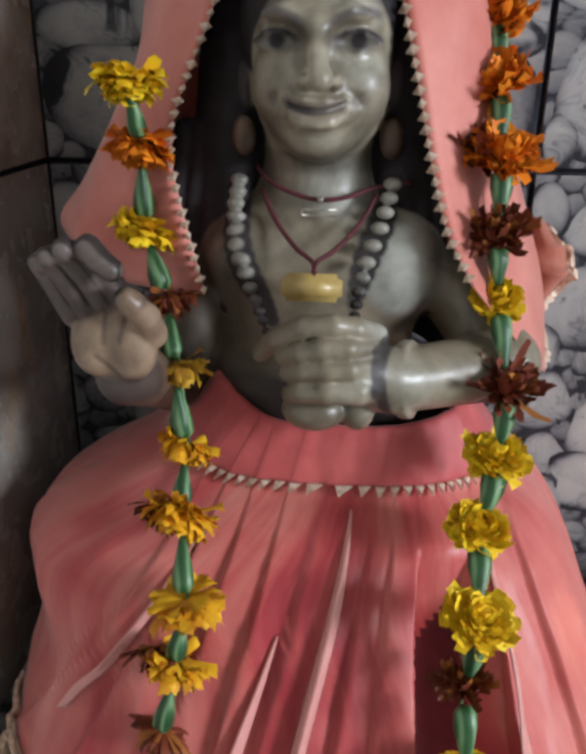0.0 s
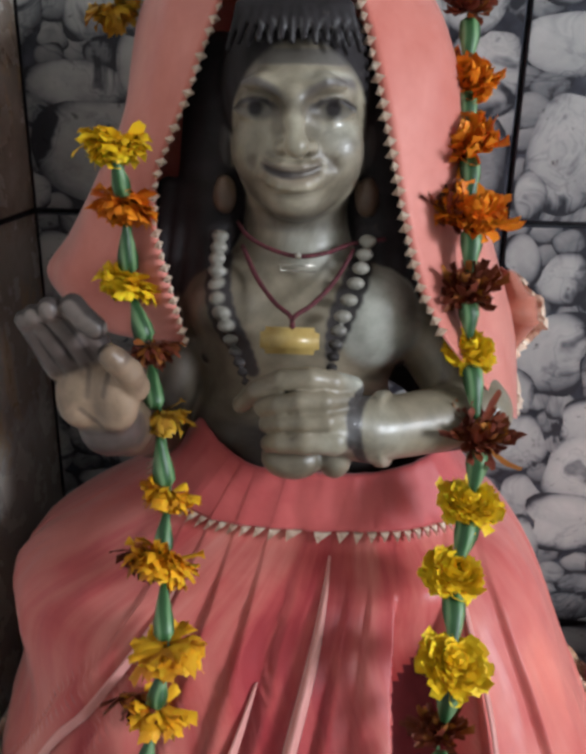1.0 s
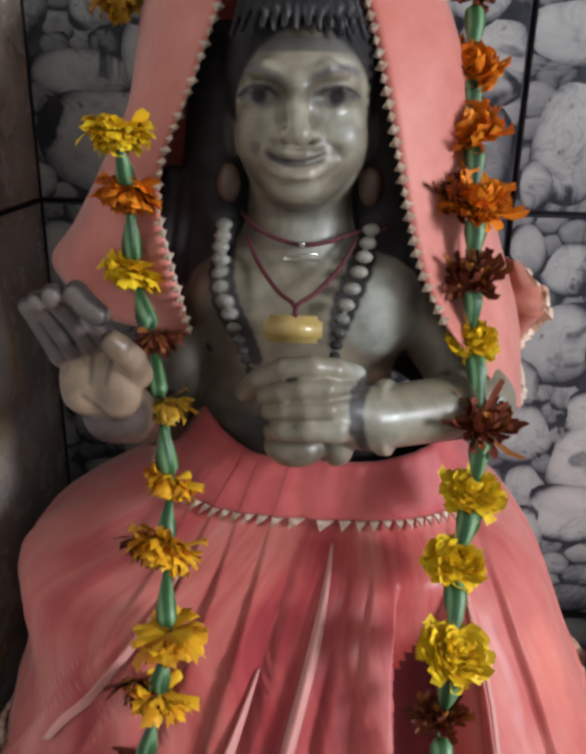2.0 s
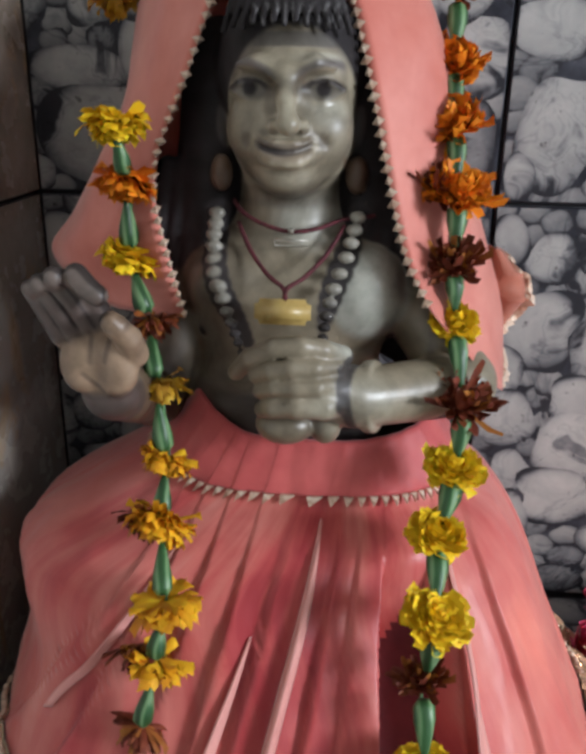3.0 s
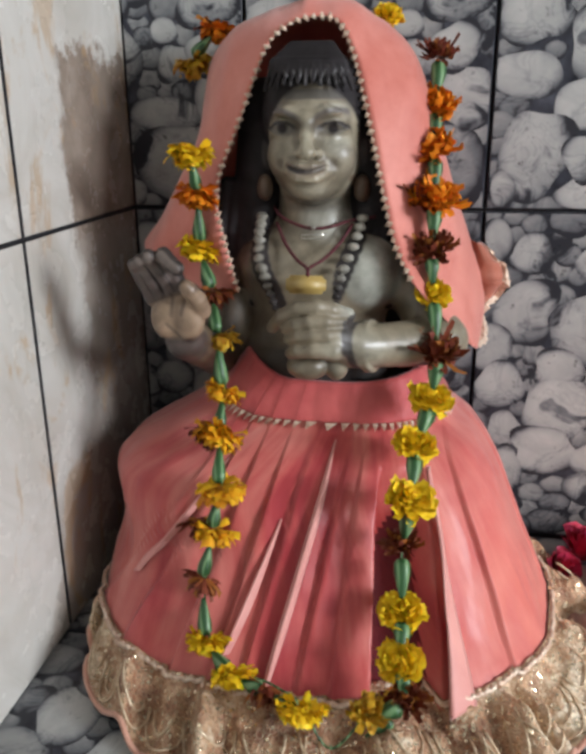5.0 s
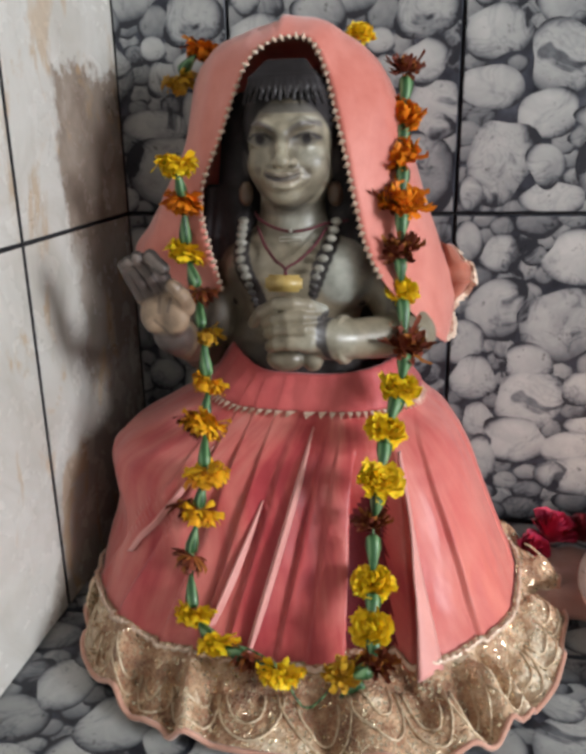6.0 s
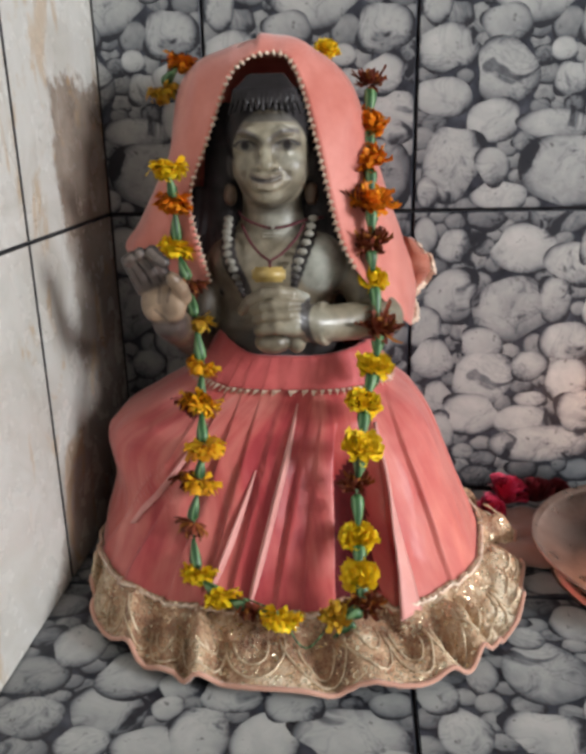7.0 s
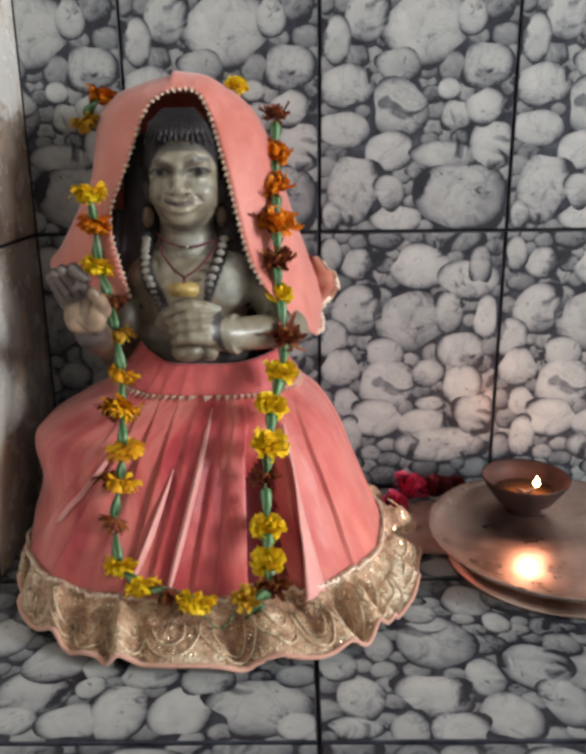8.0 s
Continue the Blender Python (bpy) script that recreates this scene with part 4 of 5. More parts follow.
    for i in range(k):
        a0, a1 = (math.pi + math.pi * (i + j) / k for j in (0.08, 0.80))
        p, q = Vector(skirt_point(0.213, a0)), Vector(skirt_point(0.213, a1))
        mid = Vector(skirt_point(0.265, (a0 + a1) / 2 - 0.015))
        out = Vector((math.cos(a0), math.sin(a0), 0))
        o = len(tri_v)
        tri_v += [p + out * 0.0052, q + out * 0.0052, mid + out * 0.0055, (p + q) / 2 + out * 0.0085 + Vector((0, 0, -0.003)), p + out * 0.0025, q + out * 0.0025, mid + out * 0.003]
        tri_f += [(o, o + 2, o + 3), (o + 3, o + 2, o + 1), (o, o + 3, o + 1), (o + 4, o + 5, o + 6), (o, o + 4, o + 6, o + 2), (o + 1, o + 2, o + 6, o + 5), (o, o + 1, o + 5, o + 4)]
    under(mesh_object("trim", tri_v, tri_f, M_TRIM, smooth=False, label="small gold pointed trim"), th)

    # lace ruffle from the hem down to the floor
    def lace_point(r, a):
        hx, hy, hz = skirt_point(0.985, a)
        ca, sa = math.cos(a), math.sin(a)
        p = 2 / 2.45
        fx = 0.315 + (0.285 if ca > 0 else 0.293) * math.copysign(abs(ca) ** p, ca)
        fy = -0.20 + (0.312 if sa < 0 else 0.17) * math.copysign(abs(sa) ** p, sa)
        ph = 27 * a + 7 * noise.noise((ca * 3, sa * 3, 2.0))
        wave = 0.55 * math.sin(ph) + 0.45 * math.sin(0.47 * ph + 1.0)
        x, y = hx + (fx - hx) * r, hy + (fy - hy) * r
        rad = 0.005 * noise.noise((ca * 4, sa * 4, 9.0)) * r + 0.0025 * math.sin(ph * 0.8) * r
        z = hz + 0.006 + (0.008 - hz) * r ** 0.75 + 0.023 * wave * math.sin(math.pi * min(1, r * 0.90)) + 0.0035 * (1 + wave) * r
        z += 0.006 * noise.noise((x * 45, y * 45, r * 3)) * math.sin(math.pi * min(1.0, r * 0.9)) + 0.002 * noise.noise((x * 150, y * 150, 1.0))
        return max(x + ca * rad, 0.004), min(y + sa * rad, -0.006), max(z, 0.004)
    nl = 640
    la = [2 * math.pi * i / nl for i in range(nl)]
    lace = mesh_object("lace_hem", *grid_data([[lace_point(j / 22, a) for j in range(23)] for a in la], True), M_LACE, label="gold embroidered lace ruffle")
    under(lace, th)
    edge = tube_data([lace_point(1.0, a) for a in la[::2]] + [lace_point(1.0, la[0])], 0.0030, 6, False)
    mesh_object("hem_piping", *edge, M_PIPING, lace, "peach piping")
    # embroidered scallops lying on the lace
    datas = []
    nb = 20
    for i in range(nb):
        a = math.pi * 0.93 + 1.14 * math.pi * (i + 0.5) / nb
        half = 0.5 * 1.14 * math.pi / nb
        for grow, lift in ((1.0, 0.0014), (0.62, 0.0014)):
            pts = []
            for j in range(15):
                t = math.pi * j / 14
                q = Vector(lace_point(0.40 + 0.50 * grow * math.sin(t), a + half * 1.05 * grow * math.cos(t)))
                pts.append(q + Vector((0, 0, lift)))
            datas.append(tube_data(pts, 0.0013, 5))
    em = mesh_object("embroidery", *joined(*datas), M_CORD, label="ivory-gold scallop cords")
    em.parent = lace
    # gathered heading cord where the lace is sewn on
    hd = mesh_object("heading", *tube_data([Vector(skirt_point(0.985, a)) + Vector((math.cos(a) * 0.004, math.sin(a) * 0.004, 0.003 + 0.0015 * math.sin(a * 160))) for a in la] , 0.0028, 6, False), M_TRIM)
    hd.parent = lace


skirt()


# ---- the veil ----
VE = [(190, -206, 388), (178, -216, 450), (171, -210, 481), (172, -200, 512), (193, -195, 562), (212, -190, 611), (225, -180, 641), (244, -170, 657), (267, -165, 663), (291, -170, 658), (307, -180, 629), (321, -195, 583), (334, -205, 533), (346, -215, 483), (358, -225, 443), (376, -235, 410)]
VO = [(80, -150, 398), (62, -146, 428), (80, -135, 458), (104, -115, 508), (121, -100, 547), (126, -90, 588), (137, -85, 634), (164, -80, 663), (204, -75, 674), (252, -80, 678), (294, -80, 674), (330, -80, 659), (362, -82, 636),
      (384, -90, 593), (400, -90, 543), (422, -90, 478), (440, -90, 429), (455, -110, 374), (450, -172, 324)]


def veil():
    th = empty("veil", (0.268, -0.1, 0.66), "salmon satin hood veil with gold zigzag edging over the statue's head", "veil")
    n = 130
    E, O = spline(np.array(VE) / 1000.0, n), spline(np.array(VO) / 1000.0, n)
    rows = []
    for i in range(n):
        e, o = Vector(E[i]), Vector(O[i])
        s = i / (n - 1)
        out = Vector((o.x - 0.268, 0, o.z - 0.53)).normalized()
        lip = e + Vector((0, 0.010, 0)) + out * 0.006
        back = Vector((o.x + out.x * 0.004, min(-0.022, o.y * 0.3 - 0.012), o.z + out.z * 0.0))
        if 0.10 < s < 0.90:
            back = Vector((0.268 + (o.x - 0.268) * 0.90, -0.020, 0.53 + (o.z - 0.53) * 0.93))
        line = [e + Vector((0, 0.030, 0)) + out * 0.022, lip + Vector((0, 0.004, 0)), e]
        for t in np.linspace(0, 1, 16)[1:]:
            p = e.lerp(o, t)
            bulge = 0.020 * math.sin(math.pi * t)
            p = p + out * bulge * (0.6 if s < 0.5 else 0.9) + Vector((0, -0.006 * math.sin(math.pi * t), 0))
            w = noise.noise((p.x * 14, p.z * 6, 3.0)) * 0.012 + noise.noise((p.x * 45, p.z * 15, 8.0)) * 0.003
            p = p + (out * 0.5 + Vector((0, -0.7, 0))) * w * math.sin(math.pi * min(1, t * 1.1)) ** 0.5
            line.append(p)
        for t in (0.35, 0.7, 1.0):
            line.append(o.lerp(back, t) + out * 0.006 * math.sin(math.pi * t))
        line += [back.lerp(Vector((0.268, -0.018, 0.50)), w) for w in (0.5, 1.0)]
        rows.append(line)
    cl = mesh_object("cloth", *grid_data(rows), M_VEIL)
    under(cl, th)
    so = cl.modifiers.new("thickness", "SOLIDIFY")
    so.thickness, so.offset = 0.0012, 1.0
    # zigzag edging
    v, f = [], []
    path = spline(np.array(VE) / 1000.0, 700)
    seg = np.r_[0, np.cumsum(np.linalg.norm(np.diff(path, axis=0), axis=1))]
    k = 74
    for i in range(k):
        c, nx = (Vector([np.interp(seg[-1] * (i + w) / k, seg, path[:, q]) for q in range(3)]) for w in (0.0, 0.86))
        d = (nx - c).normalized()
        inn = Vector((0, -1, 0)).cross(d).normalized()
        if inn.dot(Vector((0.268, c.y, 0.52)) - c) < 0:
            inn = -inn
        big = 1.0 + 0.35 * math.sin(i * 2.1) + (0.25 if i > k / 2 else -0.1)
        tip = (c + nx) / 2 + inn * 0.0034 * big + Vector((0, -0.002, 0)) + d * 0.0015
        outp = (c + nx) / 2 - inn * 0.0036 * big + Vector((0, -0.0065, 0))
        o = len(v)
        hi = (c + nx) / 2 + Vector((0, -0.0075, 0)) + inn * 0.001
        v += [c + Vector((0, -0.0035, 0)), nx + Vector((0, -0.0025, 0)), tip, outp, hi, (c + nx) / 2 + Vector((0, 0.001, 0))]
        f += [(o, o + 4, o + 2), (o + 2, o + 4, o + 1), (o, o + 3, o + 4), (o + 4, o + 3, o + 1), (o, o + 2, o + 5), (o + 2, o + 1, o + 5), (o + 1, o + 3, o + 5), (o + 3, o, o + 5)]
    under(mesh_object("edging", v, f, M_TRIM, smooth=False, label="gold zigzag ribbon edging"), th)
    # the turned-out corner, its reverse showing, and the gold frill along its edge and the side hem below it
    corner, rim = [], []
    for i in range(36):
        t = i / 35
        root = Vector((0.443, -0.086, 0.430)).lerp(Vector((0.455, -0.090, 0.350)), t)
        reach = 0.034 * math.sin(math.pi * min(1.0, 0.08 + 0.92 * t)) ** 1.2
        fold = 0.004 * math.sin(t * 19) + 0.006 * noise.noise((t * 6, 1.0, 2.0))
        row = [root + Vector((-0.010, 0.004, 0))]
        for w in (0.0, 0.35, 0.7, 1.0):
            row.append(root + Vector((reach * w, 0.010 * w + fold * w - 0.012 * math.sin(math.pi * w), -0.004 * w + 0.003 * math.sin(t * 23) * w)))
        corner.append(row)
        if t > 0.08:
            rim.append(row[-1])
    rim += [Vector(p) for p in spline([tuple(rim[-1]), (0.458, -0.100, 0.338), (0.458, -0.125, 0.326), (0.448, -0.160, 0.326)], 16)[1:]]
    tu = mesh_object("turned_corner", *grid_data(corner), M_TURNED, label="turned-out corner with a rust reverse")
    under(tu, th)
    so = tu.modifiers.new("thickness", "SOLIDIFY")
    so.thickness = 0.001
    frill = []
    for i, q in enumerate(rim):
        n3 = Vector((noise.noise((i * 0.7, 1, 0)), noise.noise((i * 0.7, 5, 0)), noise.noise((i * 0.7, 9, 0))))
        frill.append([q + Vector((-0.003, -0.002, 0.002)), q + Vector((0.001, -0.005, 0.001)) + n3 * 0.003, q + Vector((0.005, -0.002, -0.004)) + n3 * 0.006])
    fr = mesh_object("frill", *grid_data(frill), M_TRIM, smooth=False, label="gold frilled hem")
    under(fr, th)
    so = fr.modifiers.new("thickness", "SOLIDIFY")
    so.thickness = 0.001


veil()


# ---- the garland ----
def flower_data(seed, petals, radius, depth, ragged):
    """A marigold head, mouth down the -y axis: layers of small ruffled petals."""
    rng = random.Random(seed)
    v, f = [], []
    for i in range(petals):
        q = (i + 0.5) / petals
        a = i * 2.39996 + rng.uniform(-0.3, 0.3)
        lean = (0.10 + 1.75 * q ** 0.75) + rng.uniform(-0.25, 0.25) * (1 + ragged)
        ln = radius * (0.62 + 0.34 * q) * rng.uniform(0.75, 1.12 + 0.25 * ragged)
        wd = radius * rng.uniform(0.15, 0.25) * (1 - 0.40 * ragged)
        outw = Vector((1.08 * math.cos(a), 0, 0.92 * math.sin(a)))
        side = Vector((-math.sin(a), 0, math.cos(a)))
        fwd = Vector((0, -1, 0))
        base = outw * radius * 0.12 + fwd * depth * (0.2 - 0.2 * q)
        direction = outw * math.sin(lean) + fwd * math.cos(lean) * 0.8
        up = (fwd * math.sin(lean) - outw * math.cos(lean))
        o = len(v)
        curl = rng.uniform(-0.35, 0.5) + 0.3 * ragged
        for t, w in ((0.0, 0.25), (0.4, 0.85), (0.8, 1.15), (1.0, 0.95)):
            for s in (-1, 0, 1):
                ruffle = rng.uniform(-0.15, 0.15) * t
                v.append(base + direction * ln * t + up * ln * (curl * t * t + ruffle + 0.12 * abs(s) * t) + side * s * wd * w)
        for r in range(3):
            for s in range(2):
                k = o + r * 3 + s
                f.append((k, k + 1, k + 4, k + 3))
    return v, f


def calyx_data(length, radius):
    n = 9
    pts = []
    for i in range(n):
        a = 2 * math.pi * i / n
        rr = 1.0 + (0.16 if i % 2 else -0.06)
        pts.append([(radius * rr * w * math.cos(a), radius * rr * w * math.sin(a), -length * t) for t, w in ((0.0, 0.55), (0.12, 1.05), (0.35, 1.05), (0.65, 0.72), (0.9, 0.40), (1.0, 0.28))])
    v, f = grid_data(pts, True)
    f.append(tuple(i * 6 for i in range(n)))
    f.append(tuple(i * 6 + 5 for i in range(n))[::-1])
    return v, f


FLOWER_ME, CALYX_ME = {}, []


def flower_mesh(key, mat, seed, petals, radius, depth, ragged):
    me = bpy.data.meshes.new("flower_" + key)
    v, f = flower_data(seed, petals, radius, depth, ragged)
    me.from_pydata([tuple(p) for p in v], [], f)
    me.materials.append(mat)
    me.polygons.foreach_set("use_smooth", [True] * len(f))
    FLOWER_ME.setdefault(key[0], []).append(me)


for _i in range(3):
    flower_mesh("y%d" % _i, M_YEL, 10 + _i, 190, 0.0225, 0.016, 0.0)
    flower_mesh("g%d" % _i, M_GOLD, 20 + _i, 165, 0.0225, 0.014, 0.35)
    flower_mesh("o%d" % _i, M_ORA, 30 + _i, 155, 0.0220, 0.014, 0.35)
    flower_mesh("r%d" % _i, M_RUST, 40 + _i, 90, 0.0205, 0.012, 0.9)
    flower_mesh("m%d" % _i, M_MUST, 50 + _i, 95, 0.0190, 0.013, 0.6)
    _me = bpy.data.meshes.new("calyx")
    _v, _f = calyx_data(0.030, 0.0066)
    _me.from_pydata([tuple(p) for p in _v], [], _f)
    _me.materials.append(M_CALYX)
    _me.polygons.foreach_set("use_smooth", [True] * len(_f))
    CALYX_ME.append(_me)

# x, y, z in mm from the corner, kind, size in percent; from the top down each side and along the hem
GARLAND_A = [(139, -60, 665, "o", 70), (115, -90, 631, "m", 95), (150, -230, 535, "y", 82), (152, -212, 494, "o", 80), (149, -206, 436, "y", 88), (166, -222, 391, "r", 72),
             (180, -262, 355, "m", 90), (187, -272, 299, "g", 75), (188, -296, 261, "g", 92), (198, -340, 221, "g", 92), (192, -350, 178, "g", 85), (183, -363, 128, "r", 75),
             (194, -395, 80, "y", 80), (228, -428, 72, "y", 80), (262, -438, 70, "r", 80), (298, -457, 68, "y", 86)]
GARLAND_B = [(334, -41, 676, "y", 66), (393, -100, 628, "r", 82), (391, -127, 575, "o", 95), (393, -157, 531, "o", 100), (395, -187, 485, "o", 100), (394, -206, 435, "r", 92),
             (398, -218, 394, "y", 70), (405, -246, 339, "r", 100), (400, -268, 296, "y", 80), (387, -300, 259, "y", 84), (385, -345, 222, "y", 90), (379, -354, 177, "r", 72),
             (382, -384, 125, "y", 82), (384, -421, 98, "y", 82), (389, -440, 74, "r", 78), (357, -453, 66, "m", 80)]


def garland():
    th = empty("marigold_garland", (0.27, -0.2, 0.6), "garland of yellow, orange and withered marigolds with green calyxes", "garland")
    rng = random.Random(5)
    for chain in (GARLAND_A, GARLAND_B):
        for i, (x, y, z, kind, size) in enumerate(chain):
            k = size / 100.0 * 1.12
            turn = (62 if chain is GARLAND_A else -58) if z > 60 else 15
            ob = new("flower", FLOWER_ME[kind][i % 3])
            ob.matrix_basis = Matrix.LocRotScale((x / 1000, y / 1000, z / 1000), Euler((radians(turn + rng.uniform(-14, 14)), radians(rng.uniform(-16, 16)), radians(rng.uniform(-35, 35)))),
                                                 (k, k, k))
            under(ob, th)
            # some petals of another tone tucked behind
            if kind in "go" and i % 2 == 0:
                ob2 = new("flower", FLOWER_ME["r"][i % 3])
                ob2.matrix_basis = Matrix.LocRotScale((x / 1000 - 0.012, y / 1000 + 0.006, z / 1000 + rng.uniform(-0.006, 0.006)), Euler((radians(turn * 0.8), radians(rng.uniform(-20, 20)), 0.3)), (k * 0.85,) * 3)
                under(ob2, th)
            if i + 1 < len(chain):
                nx = Vector(chain[i + 1][:3]) / 1000
                p = Vector((x, y, z)) / 1000
                gap = nx - p
                if gap.length < 0.075:
                    ca = new("calyx", CALYX_ME[i % 3])
                    rot = gap.to_track_quat("-Z", "Y")
                    ln = max(0.7, gap.length * 0.62 / 0.030)
                    if chain is GARLAND_A:
                        ca.matrix_basis = Matrix.LocRotScale(nx - gap * 0.12 + Vector((0, -0.007, 0)), (-gap).to_track_quat("-Z", "Y"), (1.0, 0.95, ln))
                    else:
                        ca.matrix_basis = Matrix.LocRotScale(p + gap * 0.12 + Vector((0, -0.007, 0)), rot, (1.15, 1.0, ln))
                    under(ca, th)
        cord = [Vector(c[:3]) / 1000 + Vector((0, 0.004, 0)) for c in (chain[2:] if chain is GARLAND_A else chain[1:])]
        under(mesh_object("thread", *tube_data(spline(cord, 90), 0.0012, 5), M_CALYX), th)
    bottom = [Vector(GARLAND_A[-1][:3]) / 1000, Vector((0.325, -0.468, 0.036)), Vector(GARLAND_B[-1][:3]) / 1000]
    under(mesh_object("thread", *tube_data(spline(bottom, 20), 0.0012, 5), M_CALYX), th)
    lf = new("calyx", CALYX_ME[0])
    lf.matrix_basis = Matrix.LocRotScale((0.378, -0.452, 0.058), Euler((0, radians(50), 0)), (0.9, 0.6, 1.0))
    under(lf, th)


garland()


# ---- copper tray with its oil lamp, roses, cloth ----
def tray():
    c = Vector((0.802, -0.245, 0.0))
    th = empty("copper_tray", c, "large dull copper tray on a shallow foot", "tray")
    prof = [(0.0001, 0.022), (0.10, 0.022), (0.150, 0.026), (0.176, 0.040), (0.185, 0.0475), (0.187, 0.0462), (0.186, 0.044), (0.178, 0.036), (0.152, 0.0215), (0.10, 0.0175), (0.0001, 0.0175)]
    d = mesh_object("dish", *lathe_data(prof, 96), M_COPPER)
    d.parent = th
    foot = [(0.0001, 0.016), (0.13, 0.0165), (0.150, 0.0120), (0.160, 0.0050), (0.162, 0.0012), (0.152, 0.0012), (0.145, 0.006), (0.12, 0.010), (0.0001, 0.010)]
    d = mesh_object("foot", *lathe_data(foot, 80), M_COPPER)
    d.parent = th


def oil_lamp():
    c = Vector((0.785, -0.136, 0.0222))
    th = empty("oil_lamp", c, "sooty copper bowl oil lamp with a lit wick", "oil lamp")
    prof = [(0.0001, 0.010), (0.020, 0.012), (0.042, 0.026), (0.058, 0.046), (0.0665, 0.0585), (0.0690, 0.0600), (0.0688, 0.0565), (0.061, 0.043), (0.045, 0.020), (0.030, 0.0100), (0.027, 0.0), (0.0001, 0.0)]
    b = mesh_object("bowl", *lathe_data(prof, 72), M_BOWL)
    b.parent = th
    o = mesh_object("oil", *lathe_data([(0.0001, 0.034), (0.0470, 0.034), (0.0460, 0.032), (0.0001, 0.032)], 48), M_OIL, label="dark lamp oil")
    o.parent = th
    w = mesh_object("wick", *tube_data([(-0.012, 0.004, 0.034), (-0.002, -0.018, 0.038), (0.002, -0.036, 0.052), (0.003, -0.045, 0.064)], [0.003, 0.003, 0.0026, 0.0016], 8), M_WICK)
    w.parent = th
    fl = mesh_object("flame", *lathe_data([(0.0002, 0.0), (0.0042, 0.004), (0.0058, 0.009), (0.0046, 0.016), (0.0022, 0.024), (0.0002, 0.031)], 20), M_FLAME, label="small yellow flame")
    fl.parent = th
    fl.location = (0.003, -0.0455, 0.061)
    fl.scale = (0.9, 0.9, 0.6)


def rose(name, at, size, mat, seed, label):
    rng = random.Random(seed)
    th = new(name)
    th.empty_display_size = 0.01
    th.matrix_basis = pose(*at, rng.uniform(-25, 35), rng.uniform(-30, 20), rng.uniform(0, 360))
    for i in range(26):
        v, f = [], []
        q = i / 25
        a = i * 2.4 + rng.uniform(-0.3, 0.3)
        rad = size * (0.15 + 0.85 * q)
        for t in (0.0, 0.4, 0.75, 1.0):
            for s in (-1, -0.4, 0.4, 1):
                ang = a + s * (0.75 - 0.2 * q)
                r = rad * (0.35 + 0.65 * t) * (1 + 0.08 * rng.uniform(-1, 1))
                v.append(Vector((r * math.cos(ang), r * math.sin(ang), size * (1.15 - 0.55 * q) * t ** 0.8 + size * rng.uniform(-0.06, 0.06))))
        for r in range(3):
            for s in range(3):
                k = 4 * r + s
                f.append((k, k + 1, k + 5, k + 4))
        mesh_object("petal", v, f, mat, th)
    return tagged(th, label, "flower", "roses beside the tray")


def pink_cloth():
    rows = []
    for i in range(30):
        row = []
        for j in range(24):
            u, w = i / 29, j / 23
            x, y = 0.565 + 0.115 * u, -0.245 + 0.165 * w
            edge = min(1.0, 8 * min(u, 1 - u, w, 1 - w))
            row.append((x + 0.006 * noise.noise((u * 4, w * 4, 1)), y + 0.006 * noise.noise((u * 4, w * 4, 5)), 0.005 + edge * (0.010 + 0.010 * abs(noise.noise((u * 3.5, w * 3, 2))))))
        rows.append(row)
    ob = mesh_object("cloth_scrap", *grid_data(rows), M_PINKCLOTH)
    so = ob.modifiers.new("thickness", "SOLIDIFY")
    so.thickness = 0.0015
    return tagged(ob, "crumpled dusty pink cloth scrap on the floor tiles", "cloth")


tray()
oil_lamp()
rose("rose", (0.604, -0.088, 0.026), 0.036, M_ROSE, 1, "crimson rose head lying by the wall")
rose("rose", (0.574, -0.124, 0.020), 0.027, M_ROSE, 2, "small crimson rose head lying by the skirt")
rose("rose", (0.652, -0.078, 0.022), 0.032, M_ROSE_OLD, 3, "dark withered rose head lying by the wall")
rose("rose", (0.690, -0.055, 0.020), 0.022, M_ROSE_OLD, 4, "dark withered rose head lying by the wall")
pink_cloth()


# ---- tiles ----
STONES_UPPER = [(172, 305, 62, 50), (81, 320, 33, 34), (131, 252, 33, 24), (50, 222, 41, 30), (134, 189, 46, 41), (47, 158, 41, 27), (119, 125, 37, 28), (207, 117, 50, 21), (237, 53, 70, 53), (63, 66, 39, 53), (134, 20, 39, 21), (267, 250, 37, 34), (210, 217, 18, 14), (223, 178, 22, 22), (282, 134, 34, 36), (121, 62, 23, 26), (240, 321, 22, 26), (29, 25, 15, 22), (35, 287, 22, 31), (267, 191, 28, 24)]
STONES_LOWER = [(176, 357, 48, 34), (257, 335, 49, 31), (70, 285, 39, 40), (163, 265, 61, 52), (227, 280, 23, 34), (26, 236, 32, 30), (45, 184, 35, 30), (120, 209, 33, 25), (126, 153, 46, 44), (196, 174, 26, 24), (250, 213, 37, 33), (255, 152, 31, 35), (56, 121, 23, 25), (111, 92, 44, 32), (191, 82, 47, 25), (223, 41, 76, 32), (279, 99, 33, 36), (61, 56, 23, 35), (202, 119, 24, 12), (73, 362, 28, 23), (29, 378, 17, 26), (289, 271, 20, 34), (275, 360, 17, 30)]
STONES_FLOOR = [(139, 161, 47, 52), (249, 115, 40, 41), (122, 67, 40, 33), (185, 95, 23, 31), (196, 249, 31, 35), (267, 259, 49, 36), (199, 33, 32, 36), (39, 64, 26, 33), (140, 13, 30, 26), (88, 13, 20, 27), (223, 200, 18, 20), (67, 153, 17, 29), (127, 219, 22, 19), (265, 55, 27, 36), (30, 17, 28, 15), (15, 117, 23, 25)]
